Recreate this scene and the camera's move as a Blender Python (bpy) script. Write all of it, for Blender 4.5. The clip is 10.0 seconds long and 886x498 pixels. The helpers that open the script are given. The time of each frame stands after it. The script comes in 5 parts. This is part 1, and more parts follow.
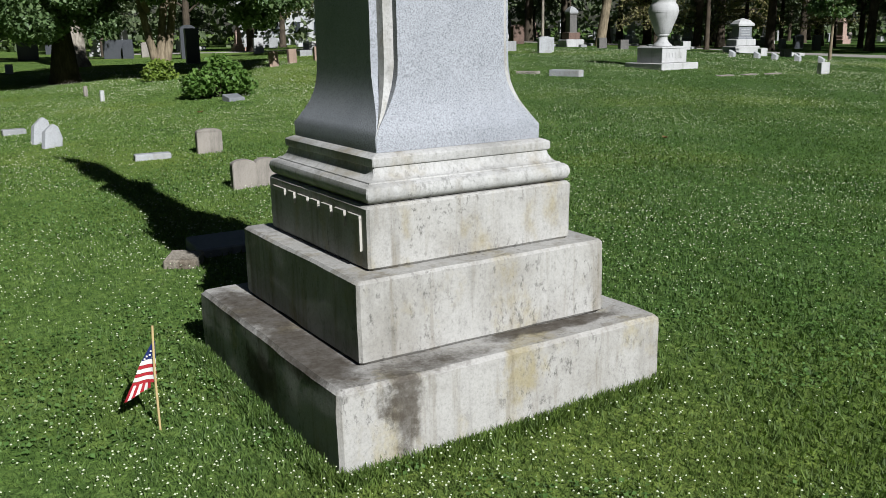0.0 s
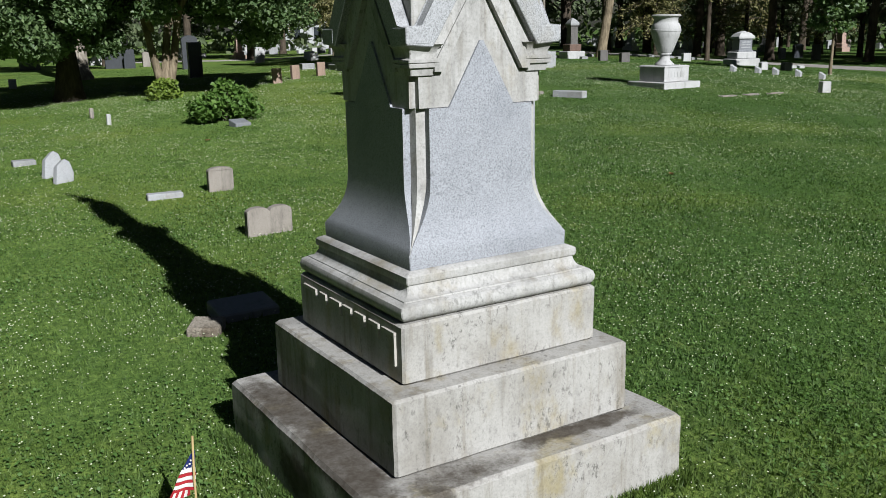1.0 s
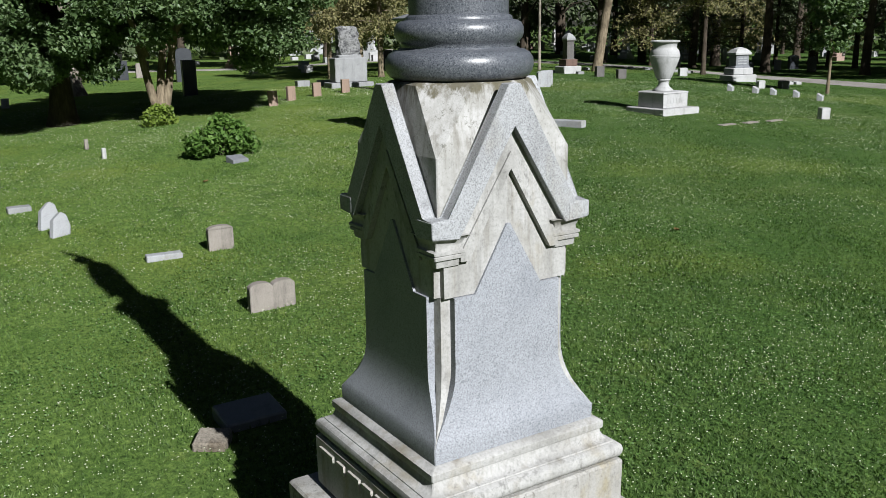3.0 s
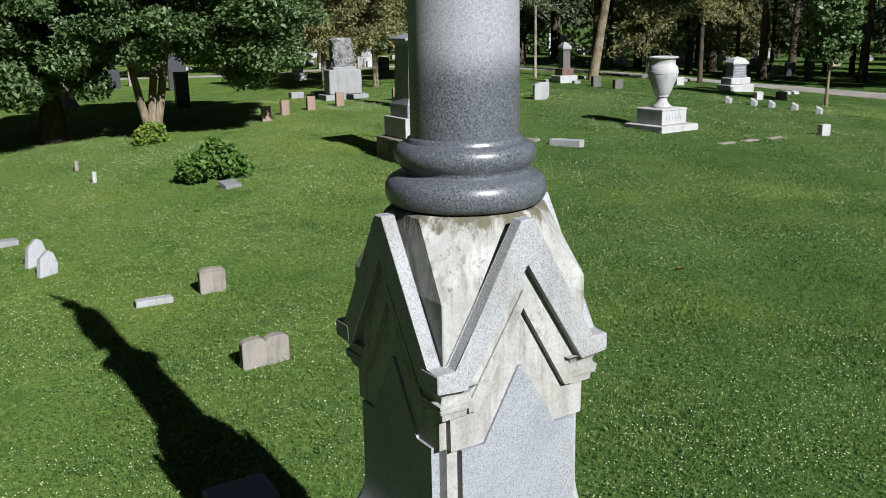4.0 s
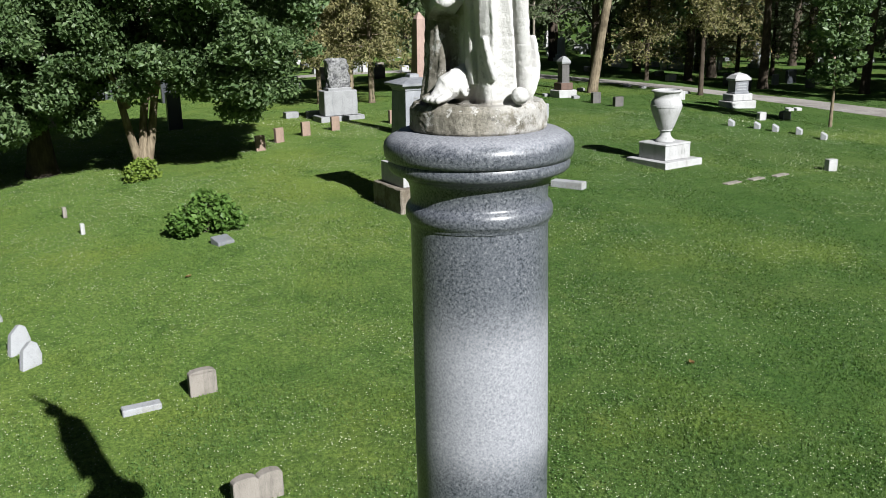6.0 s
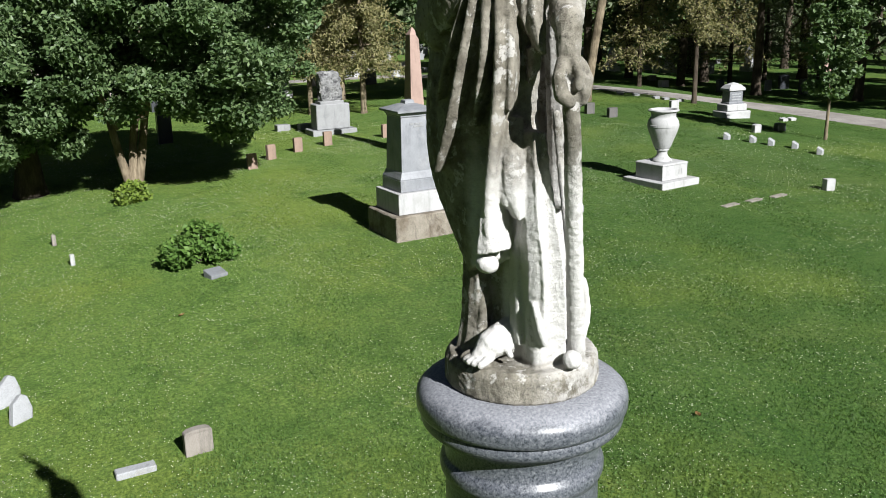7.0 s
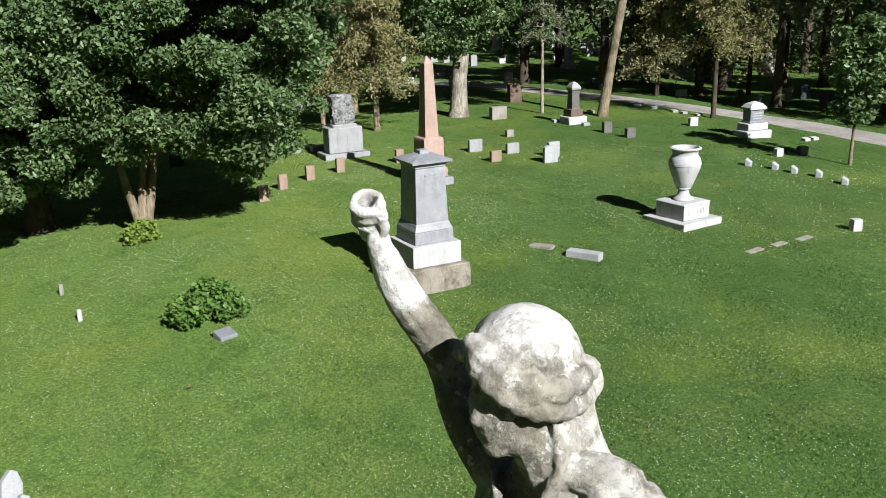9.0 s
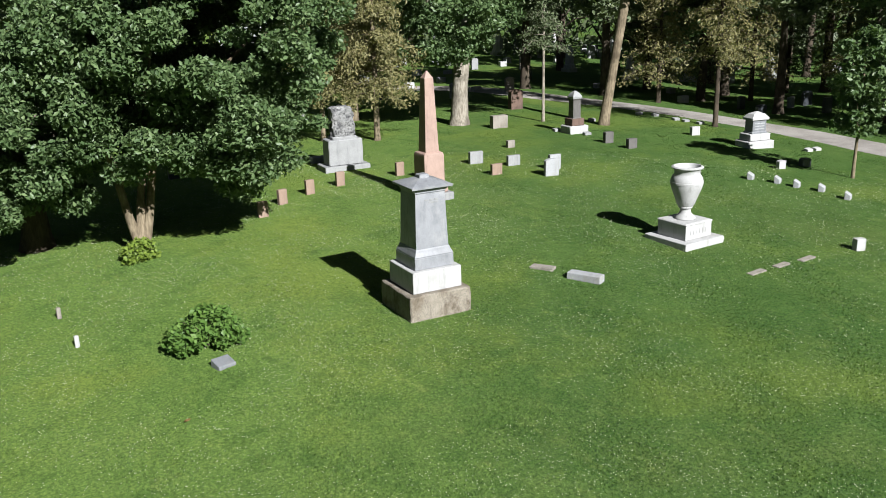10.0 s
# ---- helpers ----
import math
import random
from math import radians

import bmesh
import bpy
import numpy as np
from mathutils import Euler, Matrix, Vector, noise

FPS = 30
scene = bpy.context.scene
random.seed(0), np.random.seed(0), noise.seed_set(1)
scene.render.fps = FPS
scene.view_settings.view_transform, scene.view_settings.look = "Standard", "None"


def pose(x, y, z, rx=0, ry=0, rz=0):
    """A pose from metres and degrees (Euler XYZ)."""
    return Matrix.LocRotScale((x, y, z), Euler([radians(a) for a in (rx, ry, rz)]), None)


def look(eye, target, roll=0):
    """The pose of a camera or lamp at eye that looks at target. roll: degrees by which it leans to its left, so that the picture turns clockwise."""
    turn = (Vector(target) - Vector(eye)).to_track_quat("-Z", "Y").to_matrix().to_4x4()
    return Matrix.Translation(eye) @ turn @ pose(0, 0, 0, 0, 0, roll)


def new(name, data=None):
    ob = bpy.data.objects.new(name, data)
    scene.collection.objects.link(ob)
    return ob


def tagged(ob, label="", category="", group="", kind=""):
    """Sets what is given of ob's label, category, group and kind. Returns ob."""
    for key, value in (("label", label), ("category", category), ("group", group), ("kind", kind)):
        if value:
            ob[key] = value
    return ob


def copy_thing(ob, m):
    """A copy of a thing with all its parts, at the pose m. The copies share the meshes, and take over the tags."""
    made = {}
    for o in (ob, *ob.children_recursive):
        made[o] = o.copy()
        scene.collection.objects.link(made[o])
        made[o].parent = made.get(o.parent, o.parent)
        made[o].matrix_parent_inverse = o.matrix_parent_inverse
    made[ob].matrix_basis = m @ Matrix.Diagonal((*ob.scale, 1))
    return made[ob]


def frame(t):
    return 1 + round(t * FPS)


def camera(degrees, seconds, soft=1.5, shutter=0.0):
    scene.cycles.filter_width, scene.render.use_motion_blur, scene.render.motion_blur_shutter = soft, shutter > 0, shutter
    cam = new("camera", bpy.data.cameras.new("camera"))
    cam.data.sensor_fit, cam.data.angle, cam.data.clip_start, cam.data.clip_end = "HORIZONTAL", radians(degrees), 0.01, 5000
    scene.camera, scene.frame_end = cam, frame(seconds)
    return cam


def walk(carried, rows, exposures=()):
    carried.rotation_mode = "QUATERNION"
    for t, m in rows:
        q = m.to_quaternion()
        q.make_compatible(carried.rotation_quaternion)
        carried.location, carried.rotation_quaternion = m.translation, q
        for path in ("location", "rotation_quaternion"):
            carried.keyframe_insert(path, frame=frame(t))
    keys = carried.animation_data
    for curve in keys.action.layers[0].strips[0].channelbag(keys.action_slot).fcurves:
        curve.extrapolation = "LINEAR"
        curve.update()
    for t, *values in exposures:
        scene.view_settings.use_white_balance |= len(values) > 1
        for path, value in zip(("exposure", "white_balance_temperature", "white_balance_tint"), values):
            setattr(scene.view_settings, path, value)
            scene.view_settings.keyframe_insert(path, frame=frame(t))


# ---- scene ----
cam = camera(52.66, 10.0, soft=.55)
PATH = [
    (0, (-2.717, -4.626, 2.048), (-1.682, -2.983, 1.568), -0.94),
    (0.5, (-2.809, -4.589, 2.349), (-1.773, -2.947, 1.869), -0.96),
    (1, (-2.858, -4.533, 2.683), (-1.820, -2.892, 2.203), -0.98),
    (1.5, (-2.848, -4.425, 2.974), (-1.810, -2.785, 2.492), -0.93),
    (2, (-2.834, -4.322, 3.229), (-1.793, -2.685, 2.744), -0.94),
    (2.5, (-2.822, -4.249, 3.417), (-1.777, -2.614, 2.931), -0.93),
    (4, (-2.491, -3.605, 4.205), (-1.432, -1.981, 3.715), -1.09),
    (4.5, (-2.333, -3.376, 4.583), (-1.276, -1.753, 4.084), -1.09),
    (5, (-2.165, -3.127, 4.946), (-1.110, -1.506, 4.438), -1.15),
    (5.5, (-2.039, -2.928, 5.332), (-0.985, -1.308, 4.817), -1.17),
    (7, (-1.751, -2.151, 6.494), (-0.674, -0.552, 5.960), -1.37),
    (7.5, (-1.650, -1.921, 6.872), (-0.577, -0.321, 6.333), -1.39),
    (8, (-1.519, -1.693, 7.245), (-0.459, -0.087, 6.700), -1.41),
    (8.5, (-1.336, -1.432, 7.601), (-0.284, 0.177, 7.049), -1.40),
    (9, (-1.166, -1.220, 7.973), (-0.118, 0.388, 7.411), -1.51),
    (9.5, (-1.041, -1.098, 8.311), (0.005, 0.510, 7.746), -1.49),
    (10, (-0.919, -0.930, 8.630), (0.125, 0.677, 8.059), -1.53),
]
walk(cam, [(t, look(eye, target, roll)) for t, eye, target, roll in PATH],
     [(0, 0.84, 6080, 9), (2.5, 0.88, 6100, 9), (4, 1.02, 6120, 9), (5.5, 1.16, 6150, 9), (7, 1.24, 6200, 9), (10, 1.37, 6200, 9)])

# ---- world, sun ----
SUN_EL, SUN_AZ = 33.8, 0.35          # degrees; shadows run along +y, turned a little to +x
world = bpy.data.worlds.new("sky")
scene.world = world
world.use_nodes = True
wn, wl = world.node_tree.nodes, world.node_tree.links
sky = wn.new("ShaderNodeTexSky")
sky.sky_type = "NISHITA"
sky.sun_disc = False
sky.sun_elevation = radians(SUN_EL)
sky.sun_rotation = radians(180)
wl.new(sky.outputs[0], wn["Background"].inputs[0])
wn["Background"].inputs[1].default_value = 0.0095
sun = new("sun", bpy.data.lights.new("sun", "SUN"))
sun.data.energy, sun.data.angle, sun.data.color = 5.0, radians(0.5), (1.0, 0.97, 0.93)
_d = Vector((math.sin(radians(SUN_AZ)), math.cos(radians(SUN_AZ)), -math.tan(radians(SUN_EL))))
sun.matrix_world = look((0, 0, 30), Vector((0, 0, 30)) + _d)

rng = np.random.default_rng(7)
rnd = random.Random(5)


# ---- lie of the ground ----
def soft_clamp(a, lo, hi, w=3.0):
    a = np.where(a > hi - w, hi - w + w * np.tanh((a - hi + w) / w), a)
    return np.where(a < lo + w, lo + w + w * np.tanh((a - lo - w) / w), a)


def ground_z(x, y):
    x, y = np.asarray(x, float), np.asarray(y, float)
    u, v = soft_clamp(.545 * x + .838 * y, -8, 42), soft_clamp(.838 * x - .545 * y, -15, 19)
    dip = 0.072 * np.exp(-((x + .6) ** 2 + (y + .6) ** 2) / 2.6)      # worn turf round the front of the base
    return 0.0016 * u + 0.0514 * u * u / 30 + 0.0044 * u * v / 30 - 0.068 * v * v / 30 - 0.0258 * u ** 3 / 900 - dip


def gz(x, y):
    return float(ground_z(x, y))


# ---- materials ----
def ramp_node(nt, stops):
    r = nt.nodes.new("ShaderNodeValToRGB")
    el = r.color_ramp.elements
    while len(el) < len(stops):
        el.new(0.5)
    for e, (p, col) in zip(el, stops):
        e.position, e.color = p, (*col, 1)
    return r


def noise_node(nt, co, scale, detail=4, rough=0.55, stretch=None):
    if stretch:
        mp = nt.nodes.new("ShaderNodeMapping")
        mp.inputs["Scale"].default_value = stretch
        nt.links.new(co, mp.inputs[0])
        co = mp.outputs[0]
    n = nt.nodes.new("ShaderNodeTexNoise")
    n.inputs["Scale"].default_value, n.inputs["Detail"].default_value, n.inputs["Roughness"].default_value = scale, detail, rough
    nt.links.new(co, n.inputs["Vector"])
    return n.outputs["Fac"]


def mix_node(nt, fac, a, b, mode="MIX"):
    m = nt.nodes.new("ShaderNodeMix")
    m.data_type, m.blend_type = "RGBA", mode
    for sock, val in ((m.inputs[0], fac), (m.inputs[6], a), (m.inputs[7], b)):
        if isinstance(val, (int, float)):
            sock.default_value = val
        elif isinstance(val, tuple):
            sock.default_value = (*val, 1)
        else:
            nt.links.new(val, sock)
    return m.outputs[2]


def math_node(nt, op, a, b=None, clamp=False):
    m = nt.nodes.new("ShaderNodeMath")
    m.operation, m.use_clamp = op, clamp
    for sock, val in zip(m.inputs, (a, b)):
        if val is None:
            continue
        if isinstance(val, (int, float)):
            sock.default_value = val
        else:
            nt.links.new(val, sock)
    return m.outputs[0]


def band_node(nt, val, lo, hi):
    m = nt.nodes.new("ShaderNodeMapRange")
    m.interpolation_type = "SMOOTHSTEP"
    nt.links.new(val, m.inputs[0])
    m.inputs[1].default_value, m.inputs[2].default_value = lo, hi
    return m.outputs[0]


def blank(name, rough=0.8, spec=0.3):
    m = bpy.data.materials.new(name)
    m.use_nodes = True
    b = m.node_tree.nodes["Principled BSDF"]
    b.inputs["Roughness"].default_value = rough
    b.inputs["Specular IOR Level"].default_value = spec
    return m, m.node_tree, b


def coords(nt):
    return nt.nodes.new("ShaderNodeTexCoord").outputs["Object"]


def world_pos(nt):
    return nt.nodes.new("ShaderNodeNewGeometry").outputs["Position"]


def bump(nt, b, height, strength, dist):
    n = nt.nodes.new("ShaderNodeBump")
    n.inputs["Strength"].default_value, n.inputs["Distance"].default_value = strength, dist
    nt.links.new(height, n.inputs["Height"])
    nt.links.new(n.outputs[0], b.inputs["Normal"])


def stone(name, base, dark, stain=None, stain_amt=0.5, speck=120.0, speck_amt=0.25, rough=0.8, spec=0.3, relief=0.4, streak=True, blotch=2.2, pits=0.0):
    """Weathered stone: crystals, blotches, streaks that run down, and a coloured stain."""
    m, nt, b = blank(name, rough, spec)
    co = coords(nt)
    big = noise_node(nt, co, blotch, 6, 0.62)
    col = mix_node(nt, band_node(nt, big, 0.42, 0.72), base, dark)
    if streak:
        st = noise_node(nt, co, 9.0, 5, 0.6, (1.0, 1.0, 0.14))
        col = mix_node(nt, math_node(nt, "MULTIPLY", band_node(nt, st, 0.5, 0.78), 0.6), col, tuple(c * 0.6 for c in dark))
    if stain:
        sn = noise_node(nt, co, 3.1, 5, 0.65, (1.0, 1.0, 0.6))
        col = mix_node(nt, math_node(nt, "MULTIPLY", band_node(nt, sn, 0.52, 0.7), stain_amt), col, stain)
    if pits:
        hole = band_node(nt, noise_node(nt, co, 24, 7, 0.8, (1.0, 1.0, 0.55)), 0.53, 0.63)
        where = math_node(nt, "ADD", 0.35, band_node(nt, noise_node(nt, co, 1.7, 4, 0.6), 0.42, 0.62))
        col = mix_node(nt, math_node(nt, "MULTIPLY", math_node(nt, "MULTIPLY", hole, where), pits, True), col, tuple(c * 0.38 for c in dark))
        run = band_node(nt, noise_node(nt, co, 11.0, 6, 0.65, (1.0, 1.0, 0.07)), 0.50, 0.70)
        col = mix_node(nt, math_node(nt, "MULTIPLY", run, pits * 0.9), col, (0.118, 0.099, 0.066))
    fine = noise_node(nt, co, speck, 3, 0.7)
    sp = ramp_node(nt, [(0.3, (1 - speck_amt * 1.8,) * 3), (0.5, (1, 1, 1)), (0.72, (1 + speck_amt,) * 3)])
    nt.links.new(fine, sp.inputs[0])
    col = mix_node(nt, 1.0, col, sp.outputs[0], "MULTIPLY")
    nt.links.new(col, b.inputs["Base Color"])
    rel = math_node(nt, "ADD", math_node(nt, "MULTIPLY", noise_node(nt, co, 28.0, 6, 0.7), 0.7), math_node(nt, "MULTIPLY", fine, 0.3))
    bump(nt, b, rel, relief, 0.006)
    return m


M_BASE = stone("weathered limestone", (.291, .285, .27), (.214, .205, .186), (.200, .165, .080), .6, 70, .10, .9, .2, .6, pits=.6)
M_MARBLE = stone("weathered marble", (.318, .315, .305), (.205, .201, .188), (.178, .152, .098), .55, 60, .11, .85, .25, .4, pits=.4)
M_GRANITE = stone("grey granite", (.222, .232, .252), (.185, .195, .215), None, 0, 130, .34, .7, .35, .02, streak=False)
M_WHITE = stone("white marble", (.322, .322, .322), (.267, .267, .26), None, 0, 60, .1, .8, .25, .3)
M_PALE = stone("pale granite", (.26, .267, .276), (.217, .22, .226), (.205, .186, .143), .3, 120, .3, .8, .25, .3)
M_GREY = stone("pale grey granite", (.211, .214, .217), (.171, .174, .177), None, 0, 120, .2, .75, .3, .3)
M_DARK = stone("dark polished granite", (.034, .037, .043), (.025, .028, .034), None, 0, 150, .4, .35, .5, .1, streak=False)
M_RED = stone("pink granite", (.262, .185, .153), (.22, .152, .126), None, 0, 130, .25, .65, .35, .2)
M_SALMON = stone("brownish pink granite", (.205, .146, .112), (.168, .116, .090), None, 0, 130, .25, .7, .3, .3)
M_TAN = stone("brownish sandstone", (.208, .189, .167), (.155, .14, .124), (.099, .09, .068), .4, 90, .2, .92, .15, .6)
M_ROUGH = stone("rough field stone", (.196, .176, .146), (.112, .093, .070), (.062, .048, .033), .7, 50, .3, .95, .15, 1.0)
M_BLUE = stone("blue grey granite", (.146, .152, .164), (.115, .121, .13), (.198, .198, .198), .5, 150, .25, .5, .45, .15)
M_DIE = stone("streaked grey granite", (.185, .192, .206), (.140, .146, .158), (.262, .262, .262), .5, 150, .25, .5, .45, .15)
M_ROCK = stone("mottled rock", (.16, .16, .16), (.028, .028, .031), (.24, .24, .235), .8, 14, .4, .9, .2, .8, streak=False, blotch=5.5)
M_SLATE = stone("dark weathered stone", (.088, .083, .078), (.060, .056, .053), (.16, .155, .15), .4, 90, .25, .7, .35, .3)
M_BROWN = stone("brown stone", (.105, .068, .053), (.068, .046, .037), None, 0, 80, .25, .8, .3, .5)


def stained_step():
    """The lowest step: damp dark stains on the ledge and a run down the front, lichen at the corner."""
    m = stone("stained limestone", (.29, .283, .268), (.21, .20, .182), (.215, .18, .085), .65, 70, .10, .9, .2, .6, pits=.6)
    nt, b = m.node_tree, m.node_tree.nodes["Principled BSDF"]
    old = b.inputs["Base Color"].links[0].from_socket
    co = coords(nt)
    wob = nt.nodes.new("ShaderNodeVectorMath")
    wob.operation = "MULTIPLY_ADD"
    nz = nt.nodes.new("ShaderNodeTexNoise")
    nz.inputs["Scale"].default_value, nz.inputs["Detail"].default_value = 4.0, 6
    nt.links.new(co, nz.inputs["Vector"])
    nt.links.new(nz.outputs["Color"], wob.inputs[0])
    wob.inputs[1].default_value = (.3, .3, .1)
    nt.links.new(co, wob.inputs[2])
    total = None
    for cx, cy, cz, rx, ry, rz in ((-.38, -.78, .55, .60, .20, .14), (-.55, -1.08, .33, .12, .3, .5), (-.78, -.30, .45, .20, .60, .12), (-.78, .55, .45, .18, .55, .12), (.55, -.68, .45, .5, .09, .1), (-1.0, .1, .2, .2, .35, .16)):
        mp = nt.nodes.new("ShaderNodeMapping")
        mp.vector_type = "TEXTURE"
        mp.inputs["Location"].default_value = (cx, cy, cz)
        mp.inputs["Scale"].default_value = (rx, ry, rz)
        nt.links.new(wob.outputs[0], mp.inputs[0])
        ln = nt.nodes.new("ShaderNodeVectorMath")
        ln.operation = "LENGTH"
        nt.links.new(mp.outputs[0], ln.inputs[0])
        k = math_node(nt, "SUBTRACT", 1.0, band_node(nt, math_node(nt, "ADD", ln.outputs["Value"], math_node(nt, "MULTIPLY", noise_node(nt, co, 20, 6, .8), .9)), 1.1, 1.65))
        total = k if total is None else math_node(nt, "MAXIMUM", total, k)
    col = mix_node(nt, math_node(nt, "MULTIPLY", total, math_node(nt, "ADD", .5, math_node(nt, "MULTIPLY", noise_node(nt, co, 14, 6, .75), .75))), old, (.045, .037, .028))
    nt.links.new(col, b.inputs["Base Color"])
    return m


M_STEP = stained_step()


def statue_marble():
    """Old marble: grey-brown crust, pale areas that partly follow the light, and white lichen patches with ragged
    edges.
    """
    m, nt, b = blank("lichened statue marble", .95, .1)
    co = coords(nt)
    col = mix_node(nt, band_node(nt, noise_node(nt, co, 9, 6, .7), .38, .62), (.105, .096, .076), (.215, .200, .166))
    lich = band_node(nt, noise_node(nt, co, 15, 7, .7), .565, .60)
    col = mix_node(nt, math_node(nt, "MULTIPLY", lich, .6), col, (.42, .412, .39))
    dark = band_node(nt, noise_node(nt, co, 46, 6, .8), .53, .64)
    col = mix_node(nt, math_node(nt, "MULTIPLY", dark, .6), col, (.046, .043, .037))
    g = nt.nodes.new("ShaderNodeNewGeometry")
    sep = nt.nodes.new("ShaderNodeSeparateXYZ")
    nt.links.new(g.outputs["Position"], sep.inputs[0])
    nor = nt.nodes.new("ShaderNodeSeparateXYZ")
    nt.links.new(g.outputs["Normal"], nor.inputs[0])
    z = math_node(nt, "ADD", sep.outputs[2], math_node(nt, "MULTIPLY", noise_node(nt, co, 12, 6, .7), .25))
    # pale low cloth; sunlit -y side painted in, the shaded front left dark
    low = math_node(nt, "MULTIPLY", math_node(nt, "SUBTRACT", 1.0, band_node(nt, z, 6.04, 6.26)), band_node(nt, sep.outputs[2], 5.392, 5.42))
    side = math_node(nt, "ADD", sep.outputs[1], math_node(nt, "MULTIPLY", noise_node(nt, co, 14, 5, .7), .06))
    low = math_node(nt, "MULTIPLY", low, math_node(nt, "SUBTRACT", 1.0, band_node(nt, side, -.03, .02)))
    # pale crown and hand; the half behind the shaded front is painted paler
    crown = math_node(nt, "MULTIPLY", band_node(nt, z, 7.40, 7.47), .95)
    lit_side = math_node(nt, "MULTIPLY", band_node(nt, math_node(nt, "ADD", sep.outputs[0], math_node(nt, "MULTIPLY", noise_node(nt, co, 10, 5, .7), .22)), -.06, .12), .5)
    whiten = math_node(nt, "MULTIPLY", math_node(nt, "MAXIMUM", crown, lit_side), math_node(nt, "MAXIMUM", band_node(nt, noise_node(nt, co, 17, 7, .75), .38, .54), math_node(nt, "MULTIPLY", crown, .55)))
    whiten = math_node(nt, "MAXIMUM", whiten, math_node(nt, "MULTIPLY", low, math_node(nt, "ADD", .55, math_node(nt, "MULTIPLY", band_node(nt, noise_node(nt, co, 24, 7, .75), .30, .46), .42))))
    col = mix_node(nt, whiten, col, (.45, .442, .425))
    nt.links.new(col, b.inputs["Base Color"])
    bump(nt, b, math_node(nt, "ADD", noise_node(nt, co, 34, 6, .75), math_node(nt, "MULTIPLY", noise_node(nt, co, 140, 3, .7), .4)), .8, .008)
    return m


M_STATUE = statue_marble()


def mossy_marble():
    """Weathered marble with brown moss and run-off stains below the round base of the column."""
    m, nt, b = blank("mossy marble", .9, .2)
    co = coords(nt)
    col = mix_node(nt, band_node(nt, noise_node(nt, co, 6, 6, .65), .35, .65), (.26, .257, .242), (.347, .344, .335))
    col = mix_node(nt, math_node(nt, "MULTIPLY", band_node(nt, noise_node(nt, co, 70, 4, .7), .5, .7), .35), col, (.149, .146, .136))
    sep = nt.nodes.new("ShaderNodeSeparateXYZ")
    nt.links.new(co, sep.inputs[0])
    z = math_node(nt, "ADD", sep.outputs[2], math_node(nt, "MULTIPLY", noise_node(nt, co, 9, 5, .7, (1, 1, .3)), .5))
    col = mix_node(nt, math_node(nt, "MULTIPLY", band_node(nt, z, 3.50, 3.58), .85), col, (.062, .053, .022))
    run = band_node(nt, noise_node(nt, co, 16, 6, .7, (1, 1, .10)), .47, .66)
    col = mix_node(nt, math_node(nt, "MULTIPLY", run, .6), col, (.118, .108, .086))
    lichen = band_node(nt, noise_node(nt, co, 26, 7, .8), .56, .64)
    col = mix_node(nt, math_node(nt, "MULTIPLY", lichen, .7), col, (.093, .09, .074))
    nt.links.new(col, b.inputs["Base Color"])
    bump(nt, b, noise_node(nt, co, 40, 6, .7), .5, .006)
    return m


M_SPIRE = mossy_marble()


def column_granite():
    """Polished granite, worn pale and dull in a band round the shaft."""
    m, nt, b = blank("polished grey granite", .25, .5)
    co = coords(nt)
    fine = noise_node(nt, co, 105, 3, .8)
    sp = ramp_node(nt, [(.36, (.015, .019, .024)), (.48, (.068, .074, .087)), (.60, (.105, .112, .124)), (.72, (.211, .211, .217))])
    nt.links.new(fine, sp.inputs[0])
    sep = nt.nodes.new("ShaderNodeSeparateXYZ")
    nt.links.new(co, sep.inputs[0])
    z = math_node(nt, "ADD", sep.outputs[2], math_node(nt, "MULTIPLY", noise_node(nt, co, 7, 4), .1))
    band = math_node(nt, "MULTIPLY", band_node(nt, z, 3.96, 4.18), math_node(nt, "SUBTRACT", 1.0, band_node(nt, z, 4.50, 4.78)))
    band = math_node(nt, "MAXIMUM", band, math_node(nt, "MULTIPLY", band_node(nt, z, 5.29, 5.33), .8))
    pale = ramp_node(nt, [(.3, (.13, .136, .155)), (.5, (.223, .229, .251)), (.7, (.31, .313, .329))])
    nt.links.new(fine, pale.inputs[0])
    col = mix_node(nt, math_node(nt, "MULTIPLY", band, .85), sp.outputs[0], pale.outputs[0])
    nt.links.new(col, b.inputs["Base Color"])
    nt.links.new(math_node(nt, "ADD", math_node(nt, "MULTIPLY", band, .35), .36), b.inputs["Roughness"])
    return m


M_COLUMN = column_granite()


def bark(name, a, c):
    m, nt, b = blank(name, .95, .1)
    co = coords(nt)
    n1 = noise_node(nt, co, 14, 5, .65, (1, 1, .18))
    col = mix_node(nt, band_node(nt, n1, .35, .65), a, c)
    nt.links.new(mix_node(nt, band_node(nt, noise_node(nt, co, 1.4, 4), .4, .7), col, tuple(v * .6 for v in a)), b.inputs["Base Color"])
    bump(nt, b, n1, .9, .03)
    return m


M_BARK = bark("brown bark", (.115, .092, .062), (.205, .168, .115))
M_BARK_PALE = bark("pale bark", (.135, .118, .094), (.275, .250, .208))
M_BARK_DARK = bark("dark bark", (.046, .037, .028), (.074, .059, .043))


